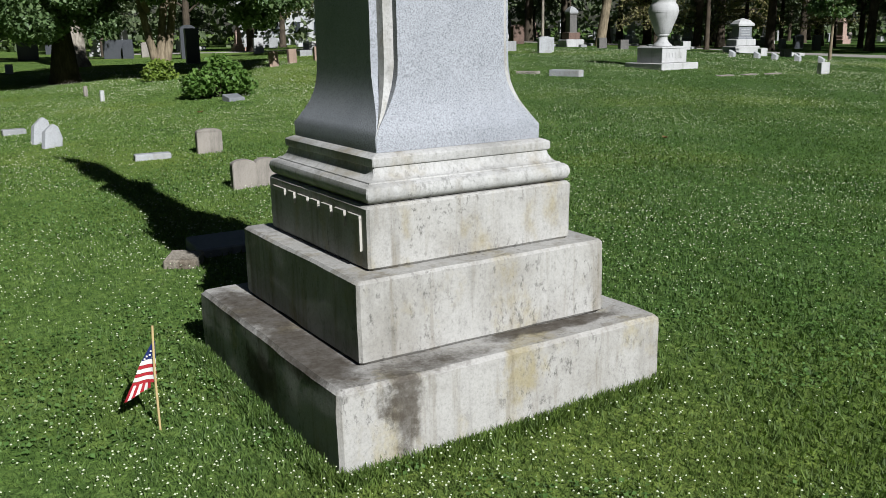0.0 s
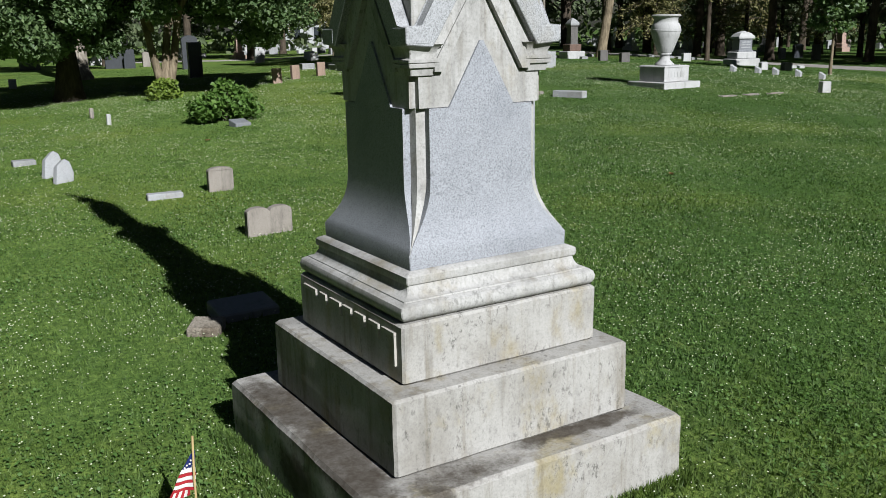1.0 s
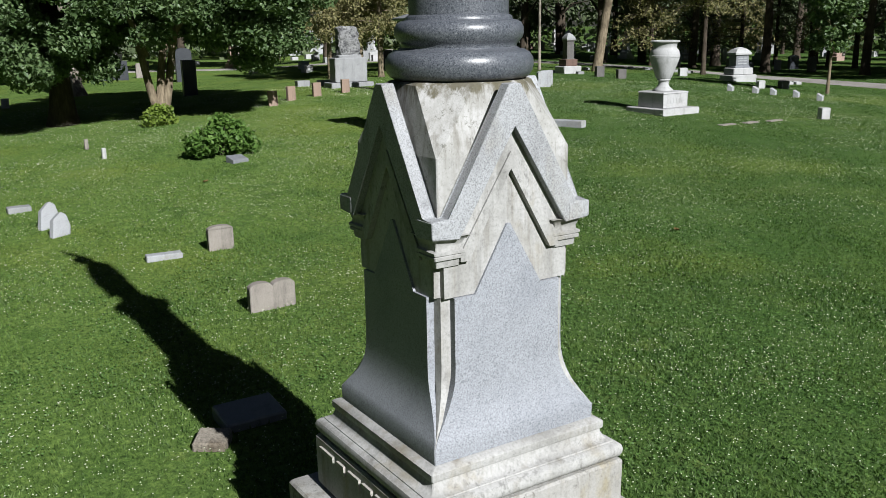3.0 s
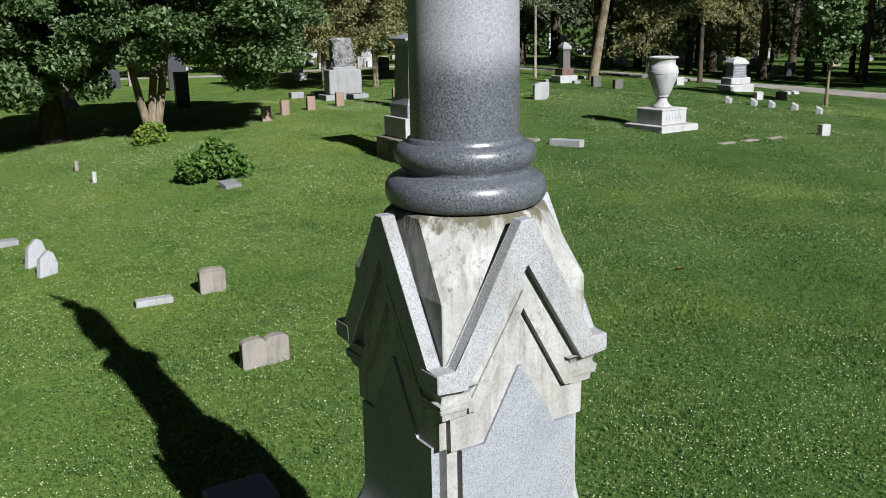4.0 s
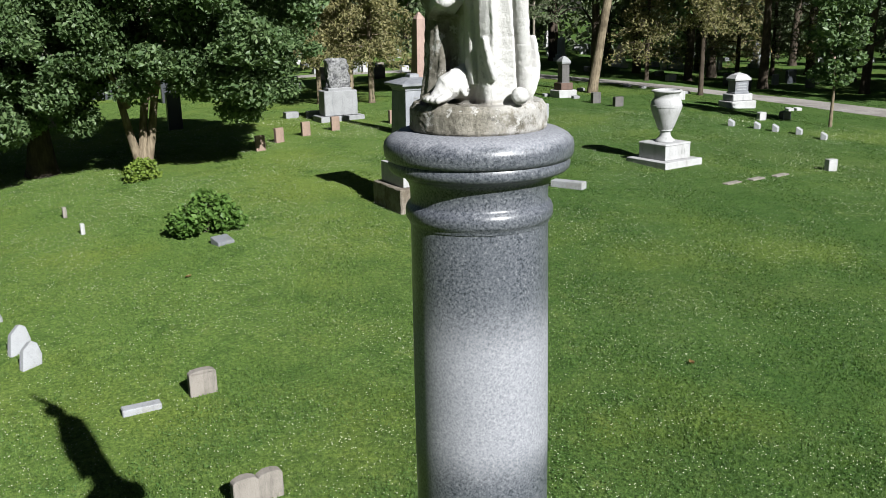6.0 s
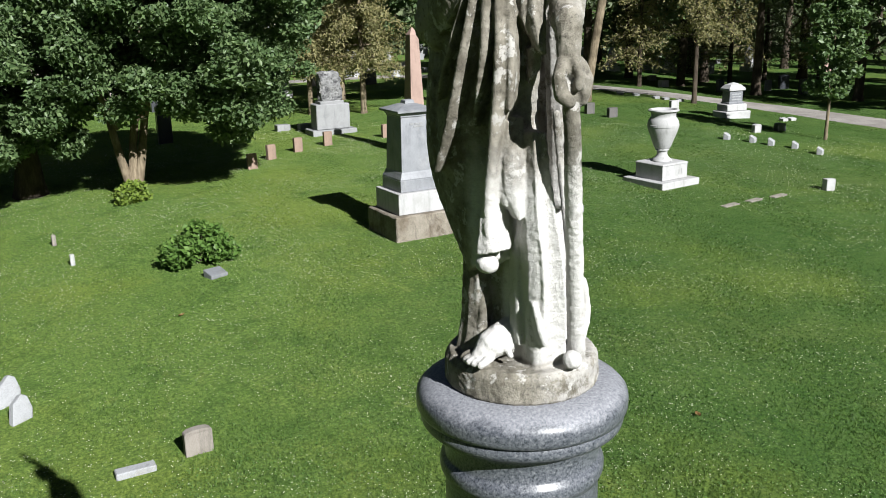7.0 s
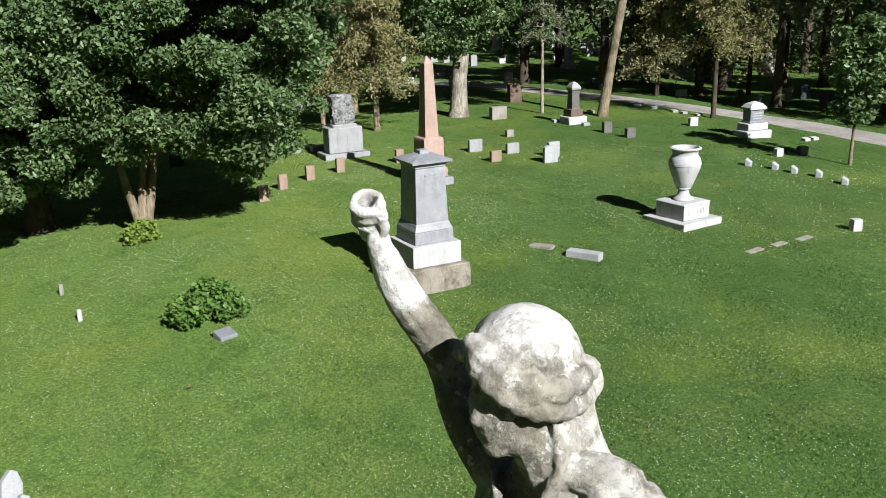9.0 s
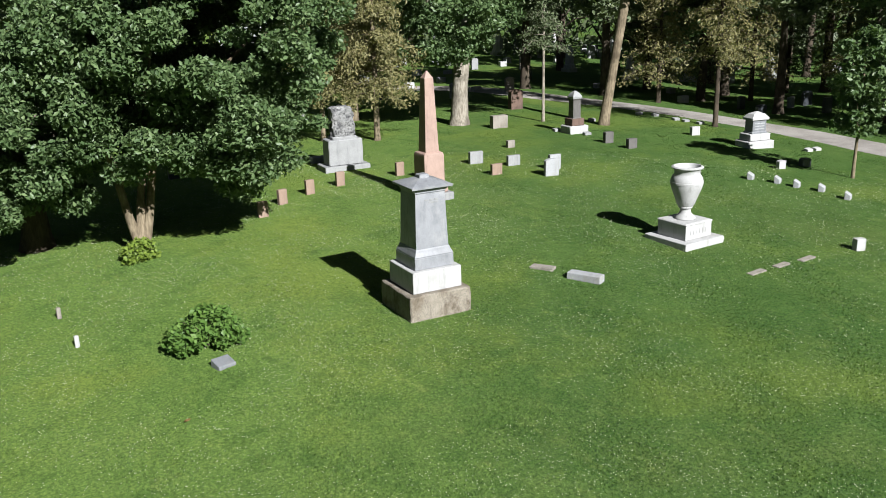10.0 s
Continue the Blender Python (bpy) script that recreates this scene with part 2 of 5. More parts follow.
def lit_patchy_lawn(nt, col):
    """Ragged patchy turf; brighter light west of the monument, dimmer east, painted in."""
    p = world_pos(nt)
    sep = nt.nodes.new("ShaderNodeSeparateXYZ")
    nt.links.new(p, sep.inputs[0])
    east = math_node(nt, "SUBTRACT", math_node(nt, "MULTIPLY", sep.outputs[0], .838), math_node(nt, "MULTIPLY", sep.outputs[1], .545))
    east = math_node(nt, "ADD", east, math_node(nt, "MULTIPLY", noise_node(nt, p, .16, 6, .7), 9.0))
    # paler west: the sun's brighter return from that side, put into the colour
    amt = math_node(nt, "MULTIPLY", math_node(nt, "SUBTRACT", 1.0, band_node(nt, east, -1.0, 7.0)), .55)
    col = mix_node(nt, amt, col, (.118, .186, .042))
    shade = math_node(nt, "MULTIPLY", band_node(nt, noise_node(nt, p, 1.1, 6, .7), .50, .68), .55)
    col = mix_node(nt, shade, col, (.038, .084, .017))
    sunny = math_node(nt, "MULTIPLY", band_node(nt, noise_node(nt, p, .15, 5, .65), .46, .66), .5)
    col = mix_node(nt, sunny, col, (.142, .182, .034))
    straw = math_node(nt, "MULTIPLY", band_node(nt, noise_node(nt, p, 1.9, 6, .75, (1, .6, 1)), .54, .70), .5)
    col = mix_node(nt, straw, col, (.146, .186, .053))
    # darker green in the east, painting in the light's fall-off there
    dim_east = math_node(nt, "MULTIPLY", band_node(nt, east, 4.5, 9.0), .28)
    col = mix_node(nt, dim_east, col, (.034, .081, .017))
    # tufts a hand's width across, and finer ones between them
    tuft = ramp_node(nt, [(.30, (.37, .41, .38)), (.48, (.80, .82, .78)), (.68, (1.5, 1.38, 1.3))])
    nt.links.new(noise_node(nt, p, 15, 4, .8), tuft.inputs[0])
    return mix_node(nt, 1.0, col, tuft.outputs[0], "MULTIPLY")


def leaf(name, a, c, d, trans=.35, gloss=.5, lawn=False):
    m, nt, b = blank(name, gloss, .28)
    r = ramp_node(nt, [(0, a), (.5, c), (1, d)])
    g = nt.nodes.new("ShaderNodeNewGeometry")
    big = noise_node(nt, g.outputs["Position"], .6, 3)
    nt.links.new(math_node(nt, "ADD", math_node(nt, "MULTIPLY", g.outputs["Random Per Island"], .6), math_node(nt, "MULTIPLY", big, .4)), r.inputs[0])
    hue = lit_patchy_lawn(nt, r.outputs[0]) if lawn else r.outputs[0]
    nt.links.new(hue, b.inputs["Base Color"])
    t = nt.nodes.new("ShaderNodeBsdfTranslucent")
    nt.links.new(mix_node(nt, 1.0, hue, (1.1, 1.3, .5), "MULTIPLY"), t.inputs[0])
    mx = nt.nodes.new("ShaderNodeMixShader")
    mx.inputs[0].default_value = trans
    nt.links.new(b.outputs[0], mx.inputs[1])
    nt.links.new(t.outputs[0], mx.inputs[2])
    nt.links.new(mx.outputs[0], nt.nodes["Material Output"].inputs[0])
    return m


M_LEAF = leaf("maple leaf", (.036, .066, .025), (.077, .122, .048), (.148, .200, .088), .28, .45)
M_LEAF_BRIGHT = leaf("shrub leaf", (.046, .096, .019), (.081, .149, .031), (.124, .198, .046), .3)
M_NEEDLE = leaf("conifer needles", (.092, .098, .042), (.165, .155, .066), (.25, .215, .105), .28)
M_NEEDLE_DARK = leaf("dark needles", (.053, .074, .037), (.087, .112, .056), (.13, .152, .081), .22)
M_BLADE = leaf("grass blade", (.042, .09, .02), (.079, .141, .033), (.14, .205, .071), .4, .6, True)
M_WEED = leaf("bright weed leaf", (.087, .136, .022), (.136, .192, .031), (.198, .248, .05), .3)
M_CLOVER = leaf("clover leaf", (.050, .105, .022), (.078, .145, .036), (.112, .185, .055), .3)
M_FLOWER, _nt, _b = blank("clover flower", .8, .1)
_b.inputs["Base Color"].default_value = (.40, .435, .30, 1)


def lawn():
    m, nt, b = blank("mown lawn", .95, .08)
    p = world_pos(nt)
    a = noise_node(nt, p, .22, 5, .6)
    c = noise_node(nt, p, 2.3, 5, .65)
    f = noise_node(nt, p, 34, 3, .7)
    g = noise_node(nt, p, 8.0, 4, .7)
    col = mix_node(nt, band_node(nt, a, .35, .65), (.046, .090, .022), (.064, .114, .028))
    col = mix_node(nt, math_node(nt, "MULTIPLY", band_node(nt, c, .4, .68), .55), col, (.085, .130, .038))
    y = noise_node(nt, p, .09, 6, .7)
    col = mix_node(nt, math_node(nt, "MULTIPLY", band_node(nt, y, .48, .66), .5), col, (.105, .135, .039))
    col = mix_node(nt, math_node(nt, "MULTIPLY", band_node(nt, g, .55, .75), .35), col, (.04, .081, .016))
    fr = ramp_node(nt, [(.3, (.55, .57, .55)), (.5, (1, 1, 1)), (.72, (1.48, 1.4, 1.4))])
    nt.links.new(f, fr.inputs[0])
    col = mix_node(nt, 1.0, col, fr.outputs[0], "MULTIPLY")
    v = nt.nodes.new("ShaderNodeTexVoronoi")
    v.inputs["Scale"].default_value = 5.5
    nt.links.new(p, v.inputs["Vector"])
    spot = math_node(nt, "MULTIPLY", math_node(nt, "SUBTRACT", 1.0, band_node(nt, v.outputs["Distance"], .06, .13)), band_node(nt, noise_node(nt, p, .5, 4, .7), .46, .62))
    col = mix_node(nt, math_node(nt, "MULTIPLY", spot, .2), col, (.223, .26, .149))
    nt.links.new(lit_patchy_lawn(nt, col), b.inputs["Base Color"])
    bump(nt, b, math_node(nt, "ADD", f, math_node(nt, "MULTIPLY", g, .6)), .7, .03)
    return m


M_LAWN = lawn()


def gravel():
    m, nt, b = blank("gravel drive", .95, .1)
    p = world_pos(nt)
    col = mix_node(nt, band_node(nt, noise_node(nt, p, .7, 5, .6), .35, .7), (.262, .245, .228), (.180, .166, .152))
    fr = ramp_node(nt, [(.3, (.7, .7, .7)), (.7, (1.25, 1.25, 1.25))])
    f = noise_node(nt, p, 30, 3, .7)
    nt.links.new(f, fr.inputs[0])
    nt.links.new(mix_node(nt, 1.0, col, fr.outputs[0], "MULTIPLY"), b.inputs["Base Color"])
    bump(nt, b, f, .6, .02)
    return m


M_GRAVEL = gravel()


def plain(name, col, rough=.7, spec=.3, var=.15, scale=20):
    m, nt, b = blank(name, rough, spec)
    n = noise_node(nt, coords(nt), scale, 4)
    nt.links.new(mix_node(nt, n, tuple(c * (1 - var) for c in col), tuple(min(1, c * (1 + var)) for c in col)), b.inputs["Base Color"])
    return m


M_LETTER = plain("sunlit letter edge stone", (.31, .298, .267), .85, .2)
M_DRY = plain("dry leaf", (.223, .136, .056), .8, .2)
M_WOOD = plain("pale wooden stick", (.341, .26, .124), .6, .3)
M_CLOTH_R = plain("red cloth", (.26, .019, .025), .85, .1)
M_CLOTH_W = plain("white cloth", (.5, .49, .47), .85, .1)
M_CLOTH_B = plain("blue cloth", (.012, .019, .081), .85, .1)
M_SIDING = plain("white siding", (.31, .316, .322), .8, .2)
M_ROOF = plain("grey shingle", (.074, .074, .077), .9, .1)
M_GLASS, _nt, _b = blank("window glass", .08, .5)
_b.inputs["Base Color"].default_value = (.03, .035, .04, 1)


# ---- mesh helpers ----
def mesh_ob(name, bm, mat, smooth=None):
    me = bpy.data.meshes.new(name)
    bmesh.ops.recalc_face_normals(bm, faces=bm.faces)
    bm.to_mesh(me)
    bm.free()
    me.materials.append(mat)
    if smooth is not None:
        me.shade_smooth()
        me.set_sharp_from_angle(angle=radians(smooth))
    return new(name, me)


def part(name, bm, mat, parent, label="", smooth=None):
    ob = mesh_ob(name, bm, mat, smooth)
    ob.parent = parent
    return tagged(ob, label)


def thing(name, x, y, rz=0.0, label="", category="", group="", kind="", z=None, sink=0.0, size=1.0):
    ob = new(name)
    ob.empty_display_size = .2
    ob.matrix_basis = pose(x, y, gz(x, y) - sink if z is None else z, 0, 0, rz) @ Matrix.Diagonal((size, size, size, 1))
    return tagged(ob, label, category, group, kind)


def ring_verts(bm, h, z, c, cx=0.0, cy=0.0, hy=None):
    hy = h if hy is None else hy
    c = min(c, h * .9, hy * .9)
    pts = [(-h + c, -hy), (h - c, -hy), (h, -hy + c), (h, hy - c), (h - c, hy), (-h + c, hy), (-h, hy - c), (-h, -hy + c)]
    return [bm.verts.new((cx + a, cy + b, z)) for a, b in pts]


def bridge(bm, rings, close=True):
    for a, b in zip(rings, rings[1:]):
        n = len(a)
        for i in range(n):
            bm.faces.new((a[i], a[(i + 1) % n], b[(i + 1) % n], b[i]))
    if close:
        bm.faces.new(rings[0][::-1])
        bm.faces.new(rings[-1])


def square_stack(profile, c=.008, cx=0.0, cy=0.0, ratio=1.0, bm=None):
    """A body of square plan from (half width, height) pairs."""
    bm = bm or bmesh.new()
    rings = [ring_verts(bm, h, z, c, cx, cy, h * ratio) for h, z in profile]
    bridge(bm, rings)
    return bm


def worn_block(hx, hy, z0, z1, c=.02, jitter=.004, seed=0, cuts=6):
    """A squared block with softened edges and a slightly uneven surface."""
    bm = bmesh.new()
    rings = [ring_verts(bm, hx - c, z0, c, hy=hy - c), ring_verts(bm, hx, z0 + c, c, hy=hy), ring_verts(bm, hx, z1 - c, c, hy=hy), ring_verts(bm, hx - c, z1, c, hy=hy - c)]
    bridge(bm, rings)
    long_edges = [e for e in bm.edges if e.calc_length() > .12]
    bmesh.ops.subdivide_edges(bm, edges=long_edges, cuts=cuts, use_grid_fill=True)
    for v in bm.verts:
        n = noise.noise_vector(Vector(v.co) * 4.0 + Vector((seed, 0, 0)))
        k = noise.noise_vector(Vector(v.co) * 14.0 + Vector((seed, 5, 0)))
        v.co += n * jitter + k * jitter * .5
    return bm


def lathe(profile, n=64, cx=0.0, cy=0.0, bm=None):
    bm = bm or bmesh.new()
    rings = [[bm.verts.new((cx + r * math.cos(2 * math.pi * i / n), cy + r * math.sin(2 * math.pi * i / n), z)) for i in range(n)] for r, z in profile]
    bridge(bm, rings)
    return bm


def extrude_poly(bm, pts, place, depth0, depth1):
    """A prism: pts in a plane, placed by place(a, b, depth)."""
    a = [bm.verts.new(place(u, w, depth0)) for u, w in pts]
    b = [bm.verts.new(place(u, w, depth1)) for u, w in pts]
    bridge(bm, [a, b])
    return bm


def tube(bm, pts, radii, n=10, cap=True):
    rings, prev = [], None
    for i, p in enumerate(pts):
        p = Vector(p)
        d = (Vector(pts[min(i + 1, len(pts) - 1)]) - Vector(pts[max(i - 1, 0)])).normalized()
        side = (prev - d * prev.dot(d)) if prev is not None else d.orthogonal()
        side.normalize()
        prev = side
        up = d.cross(side)
        rings.append([bm.verts.new(p + radii[i] * (math.cos(2 * math.pi * k / n) * side + math.sin(2 * math.pi * k / n) * up)) for k in range(n)])
    bridge(bm, rings, cap)
    return bm


def raw_mesh(name, verts, faces_flat, per, mat, smooth=False):
    """A mesh from numpy arrays with faces of one size."""
    me = bpy.data.meshes.new(name)
    nf = len(faces_flat) // per
    me.vertices.add(len(verts))
    me.vertices.foreach_set("co", np.ascontiguousarray(verts, np.float32).ravel())
    me.loops.add(len(faces_flat))
    me.loops.foreach_set("vertex_index", np.ascontiguousarray(faces_flat, np.int32))
    me.polygons.add(nf)
    me.polygons.foreach_set("loop_start", np.arange(nf, dtype=np.int32) * per)
    me.polygons.foreach_set("loop_total", np.full(nf, per, np.int32))
    me.update(calc_edges=True)
    me.materials.append(mat)
    if smooth:
        me.shade_smooth()
    return new(name, me)


def leaf_cloud(name, centres, size, mat, up=.35, parent=None, kind="", seed=1, aspect=.62):
    """Many small folded leaves, one at each centre."""
    g = np.random.default_rng(seed)
    n = len(centres)
    nrm = g.normal(size=(n, 3))
    nrm[:, 2] += up * 2.2
    nrm /= np.linalg.norm(nrm, axis=1, keepdims=True)
    t = g.normal(size=(n, 3))
    t -= (t * nrm).sum(1, keepdims=True) * nrm
    t /= np.linalg.norm(t, axis=1, keepdims=True)
    b = np.cross(nrm, t)
    s = (size * g.uniform(.6, 1.3, n))[:, None]
    c = np.asarray(centres)
    fold = nrm * s * .12
    v = np.stack([c - t * s * .55, c + b * s * aspect * .5 + fold, c + t * s * .55, c - b * s * aspect * .5 + fold], 1).reshape(-1, 3)
    i = np.arange(n)[:, None] * 4
    f = np.concatenate([i + [0, 1, 2], i + [0, 2, 3]], 1).ravel()
    ob = raw_mesh(name, v, f, 3, mat)
    ob.parent = parent
    return tagged(ob, kind=kind)


# ---- ground and drive ----
def spaced():
    near = np.arange(-30, 70.01, .8)
    far = 70 + np.cumsum(np.geomspace(1.5, 90, 22))
    return np.concatenate([-(far[::-1]) + 40, near, far])


def build_ground():
    xs, ys = spaced(), spaced()
    X, Y = np.meshgrid(xs, ys, indexing="ij")
    Z = ground_z(X, Y) + .012 * np.sin(X * 1.7 + np.sin(Y * .9)) * np.cos(Y * 1.3)
    v = np.stack([X, Y, Z], -1).reshape(-1, 3)
    n = len(ys)
    i = (np.arange(len(xs) - 1)[:, None] * n + np.arange(n - 1)[None]).reshape(-1, 1)
    f = (i + [0, n, n + 1, 1]).ravel()
    return tagged(raw_mesh("ground", v, f, 4, M_LAWN, True), "mown green lawn with white clover in a cemetery", "lawn", kind="structure")


build_ground()


def ribbon(name, line, width, lift, mat, label, category):
    pts = []
    for (x0, y0), (x1, y1) in zip(line, line[1:]):
        m = max(2, int(math.hypot(x1 - x0, y1 - y0) / 1.0))
        pts += [(x0 + (x1 - x0) * k / m, y0 + (y1 - y0) * k / m) for k in range(m)]
    pts.append(line[-1])
    for _ in range(6):
        pts = [pts[0]] + [tuple((a + 2 * b + c) / 4 for a, b, c in zip(*t)) for t in zip(pts, pts[1:], pts[2:])] + [pts[-1]]
    bm = bmesh.new()
    rows = []
    for k, (x, y) in enumerate(pts):
        a, b = pts[max(k - 1, 0)], pts[min(k + 1, len(pts) - 1)]
        d = Vector((b[0] - a[0], b[1] - a[1])).normalized()
        s = Vector((-d.y, d.x))
        w = width * .5 * (1 + .08 * noise.noise(Vector((k * .35, 0, 3))))
        row = []
        for q in (-1, -.93, -.4, 0, .4, .93, 1):
            px, py = x + s.x * w * q, y + s.y * w * q
            row.append(bm.verts.new((px, py, gz(px, py) + (lift if abs(q) < .95 else -.03))))
        rows.append(row)
    for a, b in zip(rows, rows[1:]):
        for i in range(len(a) - 1):
            bm.faces.new((a[i], a[i + 1], b[i + 1], b[i]))
    return tagged(mesh_ob(name, bm, mat, 40), label, category, kind="structure")


ribbon("road", [(14, 72), (24, 67), (33, 60), (37.8, 54.5), (39.0, 46), (41.3, 37.3), (41.8, 29.5), (40.4, 23), (38.5, 11), (36, -6), (30, -30)], 2.7, .035, M_GRAVEL,
       "pale gravel drive that curves through the cemetery", "road")


# ---- the tall monument ----
def build_monument():
    mon = thing("tall_monument", 0, 0, -.35, "tall weathered marble and granite grave monument with stepped base and column", "monument", z=0.0)
    part("base_tier", worn_block(1.053, 1.053, -.25, .388, .022, .006, 1, 14), M_STEP, mon, "broad stained limestone base slab", 35)
    part("base_tier", worn_block(.808, .808, .390, .832, .016, .004, 2, 12), M_BASE, mon, "second weathered limestone step", 35)
    part("plinth", worn_block(.667, .667, .834, 1.172, .014, .003, 3, 10), M_BASE, mon, "weathered plinth with raised letters", 35)
    mould = [(.60, 1.174), (.635, 1.178), (.653, 1.192), (.663, 1.214), (.665, 1.237), (.657, 1.260), (.640, 1.274), (.624, 1.277), (.622, 1.284),
             (.602, 1.288), (.585, 1.304), (.572, 1.330), (.568, 1.350), (.578, 1.356), (.582, 1.366), (.582, 1.398), (.574, 1.406), (.54, 1.420)]
    part("moulding", square_stack(mould, .006), M_MARBLE, mon, "moulded marble course", 30)
    # die: marble body with corner strips, granite faces let in front of it
    curve = [(.528, 1.421), (.530, 1.500), (.508, 1.540), (.483, 1.585), (.460, 1.635), (.442, 1.69), (.430, 1.745), (.423, 1.81), (.421, 1.89), (.420, 2.27), (.420, 2.64)]
    bm = bmesh.new()
    rings = []
    for h, z in curve:
        k = min(1, max(0, (z - 1.49) / .34))
        rings.append(ring_verts(bm, h - .022 * min(1, k * 3), z, .006 + .04 * k))
    bridge(bm, rings)
    part("die", bm, M_MARBLE, mon, "flared marble die", 25)
    # a thin upright strip on each corner, between two grooves
    for sx, sy in ((-1, -1), (1, -1), (1, 1), (-1, 1)):
        bm = bmesh.new()
        rr = []
        for h, z in curve[1:-2] + [(.420, 2.44)]:
            k = min(1, max(0, (z - 1.5) / .36))
            w = .004 + .030 * k
            c0 = h - .028 * k
            rr.append([bm.verts.new((sx * a, sy * b, z)) for a, b in ((c0 - w - .02 * k, c0 + .012 * k), (c0 + .004, c0 + .004), (c0 + .012 * k, c0 - w - .02 * k), (c0 - .07, c0 - .07))])
        bridge(bm, rr)
        part("corner_strip", bm, M_MARBLE, mon, "pale worn corner strip")
    prof = curve[:-2]
    for q in range(4):
        a = math.pi / 2 * q
        ca, sa = round(math.cos(a)), round(math.sin(a))

        def put(x, dep, z):
            return (ca * x + sa * dep, sa * x - ca * dep, z)

        # granite face, widest at the foot, pointed at the head
        bm = bmesh.new()
        rows = []
        for h, z in prof + [(.420, 2.05), (.420, 2.265)]:
            k = min(1, max(0, (z - 1.5) / .36))
            k = k * k * (3 - 2 * k)
            w = (h + .001) * (1 - k) + .343 * k
            rows.append((w, h + .004 + .024 * k, z))
        rows = sorted(rows, key=lambda r: r[2])
        prev = None
        for w, h, z in rows:
            cur = [bm.verts.new(put(s * w, d, z)) for s, d in ((-1, h), (1, h), (1, h - .07), (-1, h - .07))]
            if prev:
                for i in range(4):
                    bm.faces.new((prev[i], prev[(i + 1) % 4], cur[(i + 1) % 4], cur[i]))
            else:
                bm.faces.new(cur)
            prev = cur
        bm.faces.new(prev)
        extrude_poly(bm, [(-.215, 2.2651), (.215, 2.2651), (.010, 2.615), (-.010, 2.615)], lambda u, w, d: put(u, d, w), .448, .38)
        part("granite_panel", bm, M_GRANITE, mon, "grey granite face with a pointed head", 30)
        # gable wall, raised border and rake
        bm = bmesh.new()
        extrude_poly(bm, [(-.395, 2.268), (.395, 2.268), (.40, 2.60), (.06, 3.17), (-.06, 3.17), (-.40, 2.60)], lambda u, w, d: put(u, d, w), .434, .30)
        part("gable", bm, M_MARBLE, mon, "plain marble gable field")
        bm = bmesh.new()
        extrude_poly(bm, [(-.385, 2.50), (-.275, 2.50), (0, 2.955), (.275, 2.50), (.385, 2.50), (.385, 2.60), (.06, 3.16), (-.06, 3.16), (-.385, 2.60)], lambda u, w, d: put(u, d, w), .456, .42)
        extrude_poly(bm, [(-.315, 2.458), (-.262, 2.458), (0, 2.905), (.262, 2.458), (.315, 2.458), (.315, 2.50), (0, 2.993), (-.315, 2.50)], lambda u, w, d: put(u, d, w), .468, .43)
        part("gable_border", bm, M_MARBLE, mon, "stepped marble border in the gable")
        bm = bmesh.new()
        extrude_poly(bm, [(-.502, 2.598), (-.342, 2.585), (0, 3.134), (.342, 2.585), (.502, 2.598), (.504, 2.688), (.405, 2.692), (.035, 3.335), (-.035, 3.335), (-.405, 2.692), (-.504, 2.688)],
                     lambda u, w, d: put(u, d, w), .502, .428)
        bmesh.ops.bevel(bm, geom=[e for e in bm.edges], offset=.005, segments=1, affect="EDGES")
        part("rake", bm, M_PALE, mon, "heavy raking gable cornice")
    for sx, sy in ((-1, -1), (1, -1), (1, 1), (-1, 1)):
        bm = square_stack([(.070, 2.44), (.076, 2.478), (.090, 2.482), (.092, 2.498), (.086, 2.503), (.094, 2.508), (.094, 2.522), (.080, 2.530), (.078, 2.548), (.088, 2.575), (.10, 2.590), (.112, 2.600)], .005, sx * .377, sy * .377)
        part("corbel", bm, M_MARBLE, mon, "moulded corner corbel", 30)
        bm = square_stack([(.066, 2.601), (.072, 2.606), (.072, 2.684), (.066, 2.690)], .005, sx * .432, sy * .432)
        part("eave_block", bm, M_PALE, mon, "square stone block at the eaves")
    bm = bmesh.new()
    bridge(bm, [ring_verts(bm, .420, 2.62, .004), ring_verts(bm, .420, 2.985, .006), ring_verts(bm, .372, 3.325, .215), ring_verts(bm, .35, 3.338, .2)])
    part("spire", bm, M_SPIRE, mon, "marble roof block with broached corners below the column")
    base = [(.30, 3.338), (.345, 3.340), (.375, 3.352), (.394, 3.380), (.401, 3.415), (.397, 3.448), (.380, 3.475), (.352, 3.492), (.322, 3.497), (.309, 3.506), (.309, 3.518), (.322, 3.532),
            (.339, 3.552), (.348, 3.580), (.346, 3.606), (.334, 3.630), (.312, 3.643), (.290, 3.647), (.286, 3.655), (.284, 3.664), (.272, 3.672), (.26, 3.674)]
    part("column_base", lathe(base, 96), M_COLUMN, mon, "round polished granite base rings", 50)
    part("column_shaft", lathe([(.2665, 3.66), (.2665, 4.0), (.2645, 4.4), (.261, 4.8), (.260, 4.945)], 96), M_COLUMN, mon, "polished granite shaft with a pale worn band", 50)
    cap = [(.25, 4.940), (.264, 4.943), (.266, 4.956), (.273, 4.962), (.278, 4.976), (.278, 4.998), (.272, 5.014), (.263, 5.021), (.259, 5.030), (.259, 5.070), (.266, 5.098), (.282, 5.120),
           (.308, 5.134), (.326, 5.140), (.336, 5.150), (.340, 5.165), (.336, 5.180), (.334, 5.185), (.346, 5.191), (.352, 5.205), (.353, 5.232), (.349, 5.250), (.332, 5.268), (.303, 5.284), (.25, 5.292)]
    part("capital", lathe(cap, 96), M_COLUMN, mon, "round moulded granite capital", 50)
